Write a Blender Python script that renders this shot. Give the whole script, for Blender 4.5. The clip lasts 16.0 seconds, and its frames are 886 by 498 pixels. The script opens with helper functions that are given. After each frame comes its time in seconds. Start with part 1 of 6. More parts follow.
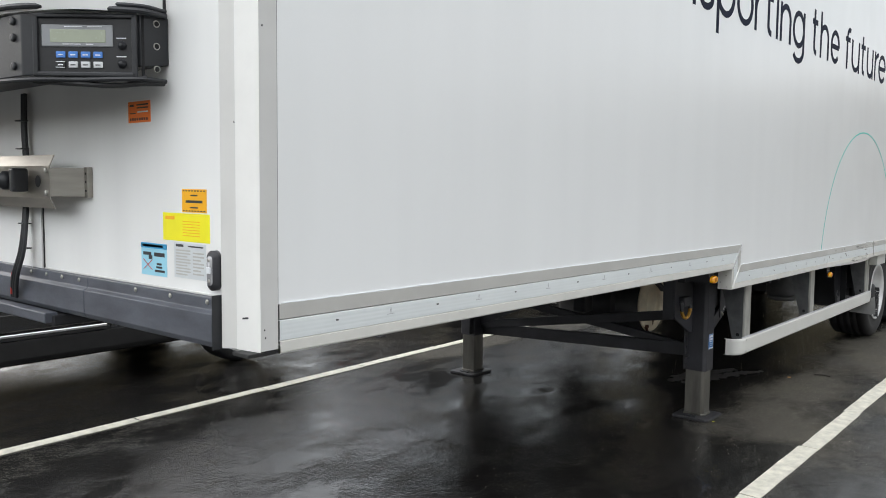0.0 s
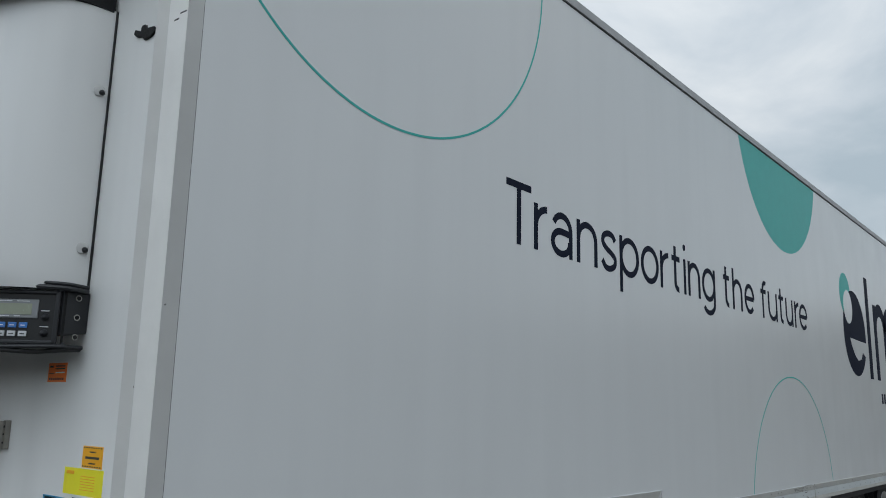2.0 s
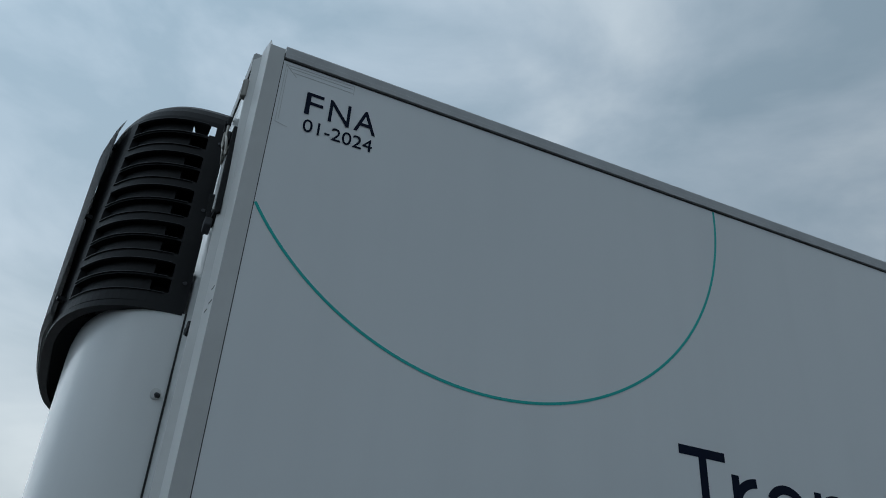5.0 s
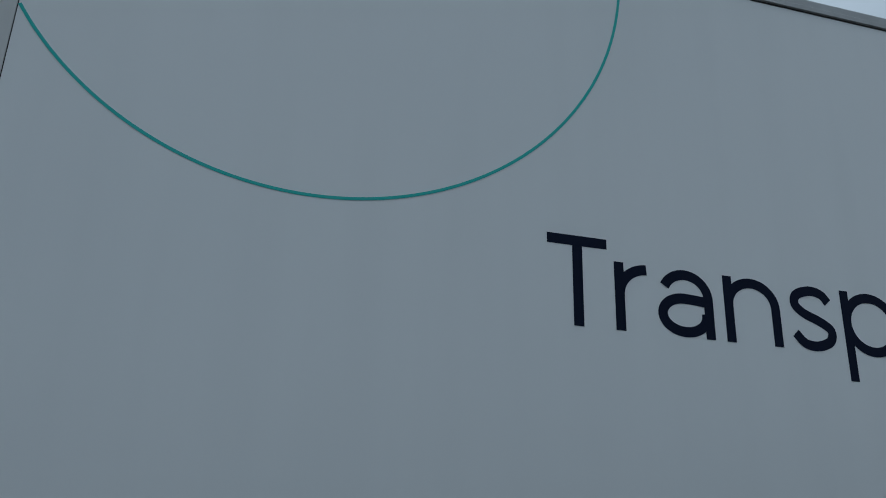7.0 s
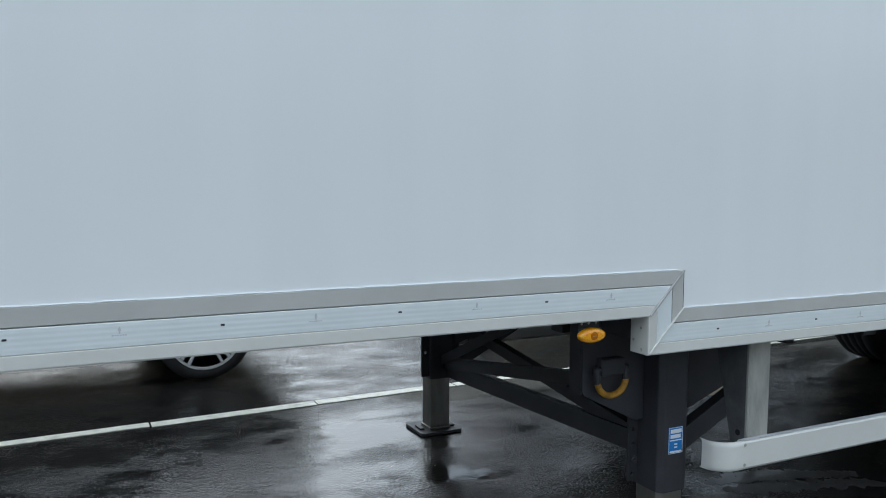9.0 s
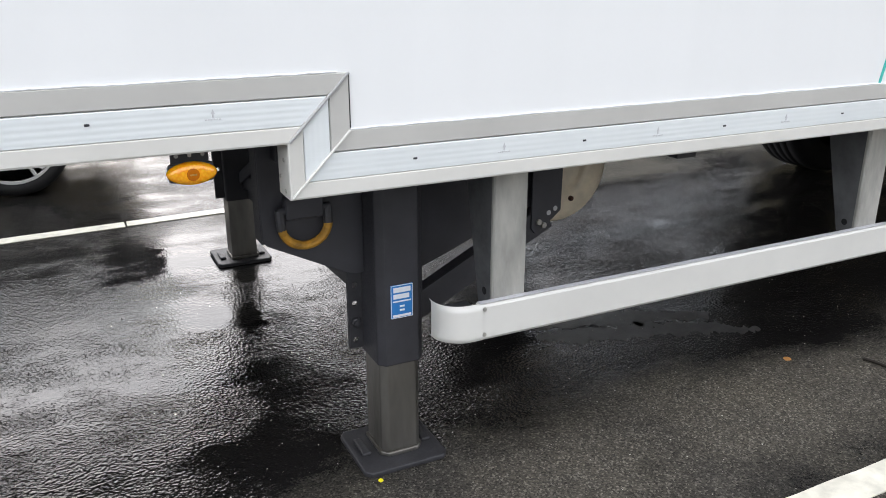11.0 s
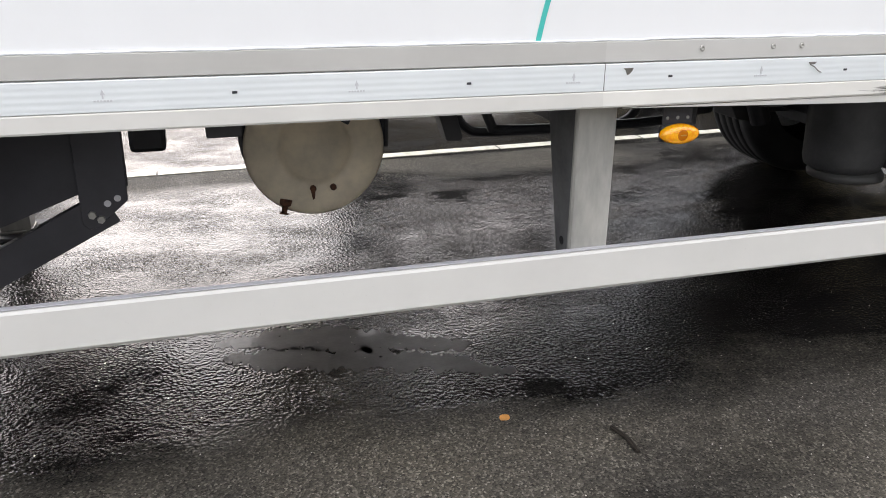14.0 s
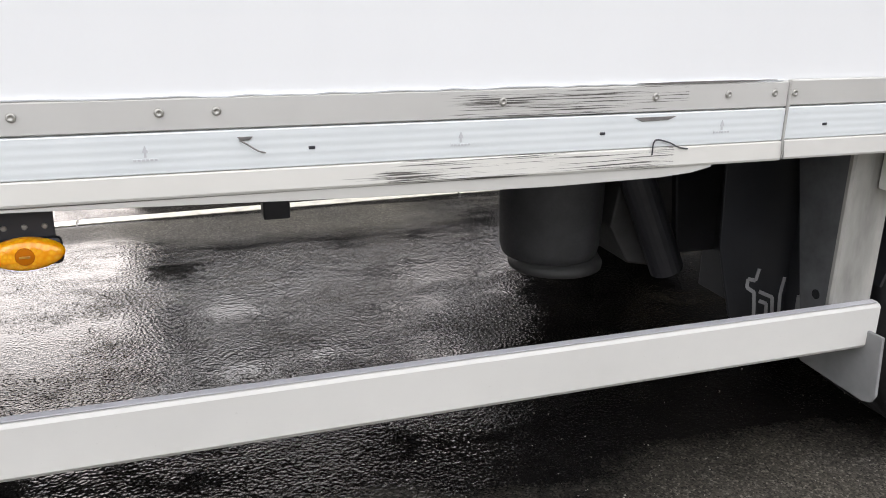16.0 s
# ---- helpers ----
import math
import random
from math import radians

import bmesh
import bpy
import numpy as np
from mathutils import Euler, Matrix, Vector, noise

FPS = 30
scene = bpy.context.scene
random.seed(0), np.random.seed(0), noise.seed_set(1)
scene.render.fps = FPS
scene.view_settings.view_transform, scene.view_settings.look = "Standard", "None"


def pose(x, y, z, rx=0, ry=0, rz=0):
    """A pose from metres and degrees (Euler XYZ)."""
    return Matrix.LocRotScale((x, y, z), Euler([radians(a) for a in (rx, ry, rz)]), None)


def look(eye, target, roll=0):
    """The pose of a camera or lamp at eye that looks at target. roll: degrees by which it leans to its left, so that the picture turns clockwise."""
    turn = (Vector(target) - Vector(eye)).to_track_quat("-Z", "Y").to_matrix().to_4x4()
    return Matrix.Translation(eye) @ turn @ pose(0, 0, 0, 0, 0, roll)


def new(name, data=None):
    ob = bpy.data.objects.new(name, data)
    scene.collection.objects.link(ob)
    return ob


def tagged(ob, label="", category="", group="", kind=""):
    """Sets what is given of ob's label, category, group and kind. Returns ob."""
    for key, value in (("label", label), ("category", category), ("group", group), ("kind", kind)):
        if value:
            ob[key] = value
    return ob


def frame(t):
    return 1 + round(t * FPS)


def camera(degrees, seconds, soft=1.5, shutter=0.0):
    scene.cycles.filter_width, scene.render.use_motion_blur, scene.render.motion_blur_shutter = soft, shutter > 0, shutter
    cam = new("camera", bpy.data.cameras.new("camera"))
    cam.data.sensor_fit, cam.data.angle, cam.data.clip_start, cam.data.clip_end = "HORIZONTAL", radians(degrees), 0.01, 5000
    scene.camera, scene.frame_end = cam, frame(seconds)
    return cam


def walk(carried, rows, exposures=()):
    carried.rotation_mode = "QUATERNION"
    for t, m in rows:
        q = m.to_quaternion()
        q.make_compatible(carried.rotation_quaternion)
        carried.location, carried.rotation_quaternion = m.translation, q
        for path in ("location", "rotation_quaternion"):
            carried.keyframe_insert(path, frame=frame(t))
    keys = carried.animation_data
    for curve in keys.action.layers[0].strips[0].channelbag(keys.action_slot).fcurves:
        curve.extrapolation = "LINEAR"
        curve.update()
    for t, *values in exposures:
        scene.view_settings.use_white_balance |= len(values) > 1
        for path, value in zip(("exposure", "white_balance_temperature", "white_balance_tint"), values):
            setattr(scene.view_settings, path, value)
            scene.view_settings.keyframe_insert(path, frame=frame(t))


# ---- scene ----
cam = camera(57.0, 16.0, 0.95)
PATH = [
    (0, (-1.278, -1.785, 1.49), (0.245, -0.497, 1.332), 0.6),
    (0.5, (-1.3, -2.114, 1.495), (0.213, -0.812, 1.366), 0.6),
    (1, (-1.312, -2.238, 1.515), (0.2, -0.929, 1.496), 0.7),
    (1.5, (-1.313, -2.251, 1.564), (0.205, -0.958, 1.725), 1.2),
    (2, (-1.307, -2.237, 1.603), (0.21, -0.993, 1.991), 1.3),
    (2.5, (-1.265, -2.289, 1.644), (0.173, -1.109, 2.378), 2.1),
    (3, (-1.17, -2.28, 1.699), (0.197, -1.15, 2.625), 2.6),
    (3.5, (-0.97, -2.27, 1.738), (0.384, -1.174, 2.72), 1.7),
    (4, (-0.703, -2.418, 1.73), (0.416, -1.089, 2.721), 2.7),
    (4.2, (-0.608, -2.448, 1.739), (0.403, -1.037, 2.733), 3.2),
    (6.3, (0.525, -2.445, 1.704), (0.964, -0.763, 2.693), 2.5),
    (6.5, (0.628, -2.468, 1.693), (1.073, -0.731, 2.578), 2.4),
    (7, (0.842, -2.433, 1.722), (1.355, -0.624, 2.402), 1.7),
    (7.5, (1.071, -2.357, 1.737), (1.624, -0.474, 2.123), 1.6),
    (8, (1.269, -2.129, 1.642), (2.109, -0.328, 1.869), -0.6),
    (8.5, (1.563, -2.125, 1.499), (2.406, -0.313, 1.413), -0.2),
    (9, (1.789, -1.942, 1.431), (2.672, -0.156, 1.258), 0.3),
    (9.5, (2.07, -1.785, 1.417), (3.001, -0.086, 0.92), 0.1),
    (10, (2.483, -1.725, 1.401), (3.436, -0.073, 0.801), 0.0),
    (10.2, (2.595, -1.7, 1.406), (3.564, -0.06, 0.797), -0.3),
    (12.3, (3.692, -1.556, 1.245), (4.215, 0.222, 0.494), -0.0),
    (12.5, (3.794, -1.535, 1.233), (4.319, 0.243, 0.483), 0.0),
    (13, (4.042, -1.441, 1.187), (4.563, 0.342, 0.445), 0.0),
    (13.5, (4.294, -1.469, 1.164), (4.824, 0.315, 0.431), 0.3),
    (14, (4.582, -1.561, 1.218), (5.122, 0.228, 0.505), 0.5),
    (14.5, (4.877, -1.539, 1.208), (5.428, 0.249, 0.501), 0.7),
    (15, (5.203, -1.462, 1.231), (5.774, 0.323, 0.534), 0.9),
    (15.5, (5.536, -1.417, 1.201), (6.131, 0.37, 0.529), 0.9),
    (16, (5.826, -1.17, 1.18), (6.427, 0.629, 0.545), 0.7),
]
EXPOSURES = [
    (0.0, 1.25, 6900, 13), (1.0, 1.16, 6700, 12), (1.5, 0.96, 6550, 11), (2.0, 0.20, 6350, 9), (2.5, -0.28, 6050, 7), (3.5, -0.76, 5850, 5), (4.0, -0.78, 5700, 3), (6.5, -0.74, 5650, 4), (7.0, -0.42, 5650, 4), (7.5, -0.24, 5650, 4),
    (8.0, -0.34, 5650, 4), (8.6, 0.42, 5750, 5), (9.0, 0.88, 5950, 7), (9.5, 1.28, 6150, 10), (10.2, 1.58, 6450, 13), (12.3, 1.72, 6950, 18), (13.5, 1.70, 6950, 18), (15.5, 1.74, 6950, 18), (16.0, 1.70, 6950, 18),
]
walk(cam, [(t, look(e, g, r)) for t, e, g, r in PATH], EXPOSURES)

# ---- world and light: a bright overcast day after rain ----
world = bpy.data.worlds.new("overcast_sky")
world.use_nodes = True
scene.world = world
wn, wl = world.node_tree.nodes, world.node_tree.links
bg = wn["Background"]
sky = wn.new("ShaderNodeTexSky")
sky.sky_type, sky.sun_disc = "NISHITA", False
sky.sun_elevation, sky.sun_rotation = radians(17.1), radians(-4.9)
co = wn.new("ShaderNodeTexCoord")
mp = wn.new("ShaderNodeMapping")
mp.inputs["Scale"].default_value = (1.0, 1.0, 2.2)
cl = wn.new("ShaderNodeTexNoise")
cl.inputs["Scale"].default_value, cl.inputs["Detail"].default_value = 2.9, 7.0
cl.inputs["Roughness"].default_value, cl.inputs["Distortion"].default_value = 0.52, 0.35
cr = wn.new("ShaderNodeValToRGB")
cr.color_ramp.elements[0].position, cr.color_ramp.elements[0].color = 0.35, (0.50, 0.585, 0.645, 1)
cr.color_ramp.elements[1].position, cr.color_ramp.elements[1].color = 0.68, (0.95, 0.97, 0.975, 1)
mid = cr.color_ramp.elements.new(0.5)
mid.color = (0.675, 0.735, 0.785, 1)
dim = wn.new("ShaderNodeMix")
dim.data_type, dim.blend_type = "RGBA", "MULTIPLY"
dim.inputs[0].default_value = 1.0
dim.inputs[7].default_value = (0.1, 0.1, 0.1, 1)
mixer = wn.new("ShaderNodeMix")
mixer.data_type = "RGBA"
mixer.inputs[0].default_value = 0.9
wl.new(co.outputs["Generated"], mp.inputs["Vector"])
wl.new(mp.outputs["Vector"], cl.inputs["Vector"])
wl.new(cl.outputs["Fac"], cr.inputs["Fac"])
wl.new(sky.outputs["Color"], dim.inputs[6])
wl.new(dim.outputs[2], mixer.inputs[6])
height = wn.new("ShaderNodeSeparateXYZ")
wl.new(co.outputs["Generated"], height.inputs["Vector"])
rise = wn.new("ShaderNodeMapRange")
rise.inputs["From Min"].default_value, rise.inputs["From Max"].default_value = 0.0, 1.0
rise.inputs["To Min"].default_value, rise.inputs["To Max"].default_value = 0.80, 1.30
wl.new(height.outputs["Z"], rise.inputs["Value"])
shade = wn.new("ShaderNodeMix")
shade.data_type, shade.blend_type = "RGBA", "MULTIPLY"
shade.inputs[0].default_value = 1.0
wl.new(cr.outputs["Color"], shade.inputs[6])
wl.new(rise.outputs["Result"], shade.inputs[7])
aim = wn.new("ShaderNodeVectorMath")
aim.operation = "DOT_PRODUCT"
aim.inputs[1].default_value = Vector((-8.0, 4.5, 4.0)).normalized()
wl.new(co.outputs["Generated"], aim.inputs[0])
glow = wn.new("ShaderNodeMapRange")
glow.interpolation_type = "SMOOTHSTEP"
glow.inputs["From Min"].default_value, glow.inputs["From Max"].default_value = -0.2, 1.0
glow.inputs["To Min"].default_value, glow.inputs["To Max"].default_value = 0.84, 1.45
wl.new(aim.outputs["Value"], glow.inputs["Value"])
veil = wn.new("ShaderNodeMix")
veil.data_type, veil.blend_type = "RGBA", "MULTIPLY"
veil.inputs[0].default_value = 1.0
wl.new(shade.outputs[2], veil.inputs[6])
wl.new(glow.outputs["Result"], veil.inputs[7])
wl.new(veil.outputs[2], mixer.inputs[7])
wl.new(mixer.outputs[2], bg.inputs["Color"])
bg.inputs["Strength"].default_value = 1.0

sun = new("sun", bpy.data.lights.new("sun", "SUN"))
sun.data.energy, sun.data.angle, sun.data.color = 0.40, radians(58), (1.0, 0.97, 0.93)
sun.matrix_world = look((-0.8, 9.4, 2.9), (0, 0, 0))


# ---- materials ----
def node_mat(name):
    m = bpy.data.materials.new(name)
    m.use_nodes = True
    return m, m.node_tree.nodes, m.node_tree.links, m.node_tree.nodes["Principled BSDF"]


def noise_node(n, l, scale, detail=4.0, rough=0.55, stretch=(1, 1, 1)):
    c = n.new("ShaderNodeTexCoord")
    m = n.new("ShaderNodeMapping")
    m.inputs["Scale"].default_value = stretch
    t = n.new("ShaderNodeTexNoise")
    t.inputs["Scale"].default_value, t.inputs["Detail"].default_value = scale, detail
    t.inputs["Roughness"].default_value = rough
    l.new(c.outputs["Object"], m.inputs["Vector"])
    l.new(m.outputs["Vector"], t.inputs["Vector"])
    return t.outputs["Fac"]


def ramp_node(n, l, fac, stops):
    r = n.new("ShaderNodeValToRGB")
    els = r.color_ramp.elements
    while len(els) < len(stops):
        els.new(0.5)
    for e, (p, c) in zip(els, stops):
        e.position, e.color = p, (*(c if isinstance(c, tuple) else (c, c, c)), 1)
    l.new(fac, r.inputs["Fac"])
    return r.outputs["Color"]


def bump_node(n, l, height, strength, dist, normal=None):
    b = n.new("ShaderNodeBump")
    b.inputs["Strength"].default_value, b.inputs["Distance"].default_value = strength, dist
    l.new(height, b.inputs["Height"])
    if normal:
        l.new(normal, b.inputs["Normal"])
    return b.outputs["Normal"]


def maths(n, l, op, a, b):
    m = n.new("ShaderNodeMath")
    m.operation = op
    for i, v in enumerate((a, b)):
        if isinstance(v, (int, float)):
            m.inputs[i].default_value = v
        else:
            l.new(v, m.inputs[i])
    return m.outputs[0]


def mix_col(n, l, fac, a, b):
    m = n.new("ShaderNodeMix")
    m.data_type = "RGBA"
    for i, v in ((0, fac), (6, a), (7, b)):
        if isinstance(v, (int, float)):
            m.inputs[i].default_value = v
        elif isinstance(v, tuple):
            m.inputs[i].default_value = (*v, 1)
        else:
            l.new(v, m.inputs[i])
    return m.outputs[2]


def plain(name, col, rough=0.5, metal=0.0, vary=0.12, scale=9.0, bump=0.0, bscale=120.0, coat=0.0, spec=0.5, stretch=(1, 1, 1)):
    """A surface with soft stains and fine grain."""
    m, n, l, p = node_mat(name)
    big = noise_node(n, l, scale, 5, 0.6, stretch)
    lo = tuple(max(0.0, c * (1 - vary)) for c in col)
    hi = tuple(min(1.0, c * (1 + vary)) for c in col)
    l.new(ramp_node(n, l, big, [(0.3, lo), (0.7, hi)]), p.inputs["Base Color"])
    fine = noise_node(n, l, bscale, 3, 0.6, stretch)
    l.new(ramp_node(n, l, fine, [(0.2, max(0.02, rough * 0.8)), (0.8, min(1.0, rough * 1.2))]), p.inputs["Roughness"])
    p.inputs["Metallic"].default_value = metal
    p.inputs["Specular IOR Level"].default_value = spec
    p.inputs["Coat Weight"].default_value = coat
    p.inputs["Coat Roughness"].default_value = 0.06
    if bump:
        l.new(bump_node(n, l, fine, bump, 0.002), p.inputs["Normal"])
    return m


def panel_paint(name, col, dirt=0.035):
    """Glossy white laminate, faintly wavy, with faint run-off streaks."""
    m, n, l, p = node_mat(name)
    streak = noise_node(n, l, 1.0, 2, 0.5, (6.0, 6.0, 0.45))
    cloud = noise_node(n, l, 0.8, 2, 0.5)
    f = maths(n, l, "MULTIPLY", streak, cloud)
    lo = tuple(c * (1 - dirt) for c in col)
    l.new(ramp_node(n, l, f, [(0.06, lo), (0.32, col)]), p.inputs["Base Color"])
    r = noise_node(n, l, 2.0, 2, 0.5)
    l.new(ramp_node(n, l, r, [(0.25, 0.17), (0.75, 0.26)]), p.inputs["Roughness"])
    w = noise_node(n, l, 1.6, 2, 0.4)
    l.new(bump_node(n, l, w, 0.05, 0.02), p.inputs["Normal"])
    return m


WHITE = panel_paint("white_laminate", (0.83, 0.84, 0.84))
FRONT_WHITE = panel_paint("white_front_laminate", (0.88, 0.88, 0.865), 0.10)
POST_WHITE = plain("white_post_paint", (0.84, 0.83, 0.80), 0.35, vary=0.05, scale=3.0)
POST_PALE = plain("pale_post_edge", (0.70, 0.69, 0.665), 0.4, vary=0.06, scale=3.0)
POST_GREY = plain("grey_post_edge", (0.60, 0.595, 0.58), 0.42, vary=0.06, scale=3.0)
BAND_GREY = plain("grey_band_paint", (0.49, 0.482, 0.455), 0.42, vary=0.06, scale=4.0)
BAND_LOW = plain("beige_band_paint", (0.58, 0.57, 0.535), 0.4, vary=0.07, scale=4.0)
ROOF_GREY = plain("roof_rail_grey", (0.40, 0.40, 0.40), 0.45, 0.3, vary=0.15, scale=5.0)
TEAL = plain("teal_vinyl", (0.055, 0.49, 0.44), 0.4, vary=0.03, spec=0.25)
NAVY = plain("navy_vinyl", (0.008, 0.012, 0.030), 0.55, vary=0.1, spec=0.06)
BLACK_LINE = plain("black_sealant", (0.015, 0.015, 0.015), 0.6)
BLACK_PLASTIC = plain("black_plastic", (0.018, 0.019, 0.022), 0.42, vary=0.3, scale=6, bump=0.15, bscale=300)
HOOD = plain("black_hood_plastic", (0.0075, 0.0075, 0.0085), 0.45, vary=0.3, scale=6, spec=0.25)
HOOD_LIP = plain("hood_lip", (0.022, 0.022, 0.025), 0.33, vary=0.3)
VENT_DARK = plain("vent_opening", (0.004, 0.004, 0.005), 0.8)
BUMPER = plain("dark_grey_bumper", (0.075, 0.082, 0.10), 0.42, vary=0.3, scale=5, bump=0.1, bscale=90, stretch=(1, 1, 3))
CHASSIS = plain("chassis_black", (0.030, 0.030, 0.034), 0.5, vary=0.35, scale=7, bump=0.2, bscale=150)
LEG_GREY = plain("leg_dark_grey", (0.036, 0.036, 0.042), 0.5, vary=0.25, scale=6, bump=0.1, bscale=200)
LEG_STEEL = plain("leg_greased_steel", (0.21, 0.20, 0.18), 0.36, 0.75, vary=0.45, scale=5, stretch=(1, 1, 0.25))
ZINC = plain("galvanised_post", (0.40, 0.395, 0.365), 0.48, 0.3, vary=0.38, scale=11, bscale=60, stretch=(1, 1, 0.3))
STAINLESS = plain("brushed_stainless", (0.36, 0.34, 0.305), 0.36, 0.9, vary=0.15, scale=3, bscale=200, stretch=(1, 1, 8))
BOLT = plain("zinc_bolt", (0.42, 0.41, 0.38), 0.4, 0.7, vary=0.2, scale=30)
SKIRT = plain("grey_skirt_plastic", (0.22, 0.22, 0.22), 0.5, vary=0.2)
WEB_SHADED = plain("shaded_weathered_zinc", (0.115, 0.118, 0.122), 0.55, 0.2, vary=0.35, scale=9, bump=0.1, bscale=80)
GUARD = plain("white_guard_rail", (0.64, 0.632, 0.60), 0.32, vary=0.05, scale=3.0)
GUARD_EDGE = plain("guard_rail_lip", (0.52, 0.52, 0.55), 0.35, vary=0.08)
RUBBER = plain("tyre_rubber", (0.018, 0.018, 0.019), 0.62, vary=0.3, scale=12, bump=0.3, bscale=160)
DUSTY_RUBBER = plain("dusty_rubber", (0.055, 0.055, 0.057), 0.6, vary=0.3, scale=9, bump=0.2, bscale=140)
DUSTY_STEEL = plain("dusty_dark_steel", (0.058, 0.057, 0.056), 0.55, vary=0.35, scale=8, bump=0.2, bscale=120)
RIM = plain("silver_rim", (0.66, 0.66, 0.66), 0.35, 0.3, vary=0.12, scale=8)
CAR_PAINT = plain("black_car_paint", (0.006, 0.007, 0.009), 0.12, vary=0.2, coat=1.0)
CAR_TRIM = plain("dark_car_cladding", (0.015, 0.015, 0.016), 0.5, vary=0.2)
CHROME = plain("chrome", (0.75, 0.75, 0.76), 0.1, 1.0, vary=0.03)
GLASS_DARK = plain("tinted_glass", (0.006, 0.008, 0.01), 0.04, vary=0.1, spec=0.7)
YELLOW_PAINT = plain("worn_yellow_paint", (0.40, 0.20, 0.02), 0.55, vary=0.5, scale=40, bump=0.3, bscale=120)
S_ORANGE = plain("orange_sticker", (1.0, 0.22, 0.03), 0.4, vary=0.05)
S_AMBER = plain("amber_sticker", (0.98, 0.46, 0.01), 0.4, vary=0.05)
S_YELLOW = plain("yellow_sticker", (0.95, 0.86, 0.02), 0.4, vary=0.04)
S_CYAN = plain("cyan_sticker", (0.32, 0.66, 0.80), 0.4, vary=0.04)
S_CYAN_DK = plain("blue_header", (0.03, 0.30, 0.55), 0.4, vary=0.04)
S_SILVER = plain("silver_plate", (0.66, 0.69, 0.70), 0.35, 0.1, vary=0.08)
S_BLUE = plain("blue_sticker", (0.02, 0.19, 0.52), 0.35, vary=0.06)
S_WHITE = plain("white_print", (0.78, 0.80, 0.82), 0.4, vary=0.03)
S_DARK = plain("dark_print", (0.03, 0.03, 0.035), 0.5)
BODY_DARK = plain("dark_trailer_paint", (0.018, 0.020, 0.022), 0.35, vary=0.3, scale=5)
S_RED = plain("red_print", (0.60, 0.05, 0.04), 0.5)
LCD = plain("lcd_screen", (0.36, 0.39, 0.30), 0.25, vary=0.05, spec=0.6)
LCD_FRAME = plain("lcd_surround", (0.27, 0.28, 0.29), 0.35, vary=0.05)
BTN_BLUE = plain("blue_button", (0.07, 0.23, 0.62), 0.4, vary=0.08)
BTN_WHITE = plain("white_button", (0.66, 0.67, 0.68), 0.4, vary=0.05)
GREY_LENS = plain("grey_lens", (0.42, 0.42, 0.43), 0.2, vary=0.2, scale=40)
LINE_PAINT = plain("worn_white_marking", (0.68, 0.65, 0.56), 0.5, vary=0.22, scale=14, bump=0.5, bscale=240)
FOLIAGE = plain("distant_trees", (0.105, 0.088, 0.055), 0.9, vary=0.4, scale=0.6)
LEAF = plain("dead_leaf", (0.52, 0.24, 0.06), 0.6, vary=0.3, scale=60)
TWIG = plain("wet_twig", (0.02, 0.016, 0.012), 0.5)
GRIT = plain("pale_grit", (0.42, 0.40, 0.36), 0.7, vary=0.5, scale=3)
CRUMB = plain("dark_crumbs", (0.012, 0.011, 0.010), 0.7)
CHIP = plain("bare_chip", (0.16, 0.15, 0.14), 0.5, vary=0.3, scale=80)
FLAP_PRINT = plain("flap_print", (0.32, 0.32, 0.33), 0.5)


def amber_lens():
    m, n, l, p = node_mat("amber_lens")
    v = n.new("ShaderNodeTexVoronoi")
    v.inputs["Scale"].default_value = 160
    c = n.new("ShaderNodeTexCoord")
    l.new(c.outputs["Object"], v.inputs["Vector"])
    l.new(ramp_node(n, l, v.outputs["Distance"], [(0.0, (1.0, 0.50, 0.012)), (0.8, (0.92, 0.33, 0.0))]), p.inputs["Base Color"])
    l.new(bump_node(n, l, v.outputs["Distance"], 0.4, 0.002), p.inputs["Normal"])
    p.inputs["Roughness"].default_value = 0.15
    p.inputs["Subsurface Weight"].default_value = 0.3
    p.inputs["Subsurface Radius"].default_value = (0.02, 0.008, 0.002)
    p.inputs["Coat Weight"].default_value = 0.8
    return m


AMBER = amber_lens()


def aluminium():
    """Anodised middle band: pale, cool, with long extrusion lines."""
    m, n, l, p = node_mat("anodised_band")
    f = noise_node(n, l, 1.0, 4, 0.6, (0.6, 1, 260))
    g = noise_node(n, l, 5.0, 5, 0.6)
    c1 = ramp_node(n, l, f, [(0.3, (0.715, 0.755, 0.76)), (0.7, (0.765, 0.80, 0.805))])
    c2 = ramp_node(n, l, g, [(0.35, (0.705, 0.745, 0.75)), (0.7, (0.785, 0.82, 0.82))])
    l.new(mix_col(n, l, 0.5, c1, c2), p.inputs["Base Color"])
    p.inputs["Metallic"].default_value = 0.12
    l.new(ramp_node(n, l, g, [(0.3, 0.30), (0.7, 0.45)]), p.inputs["Roughness"])
    return m


ALU = aluminium()


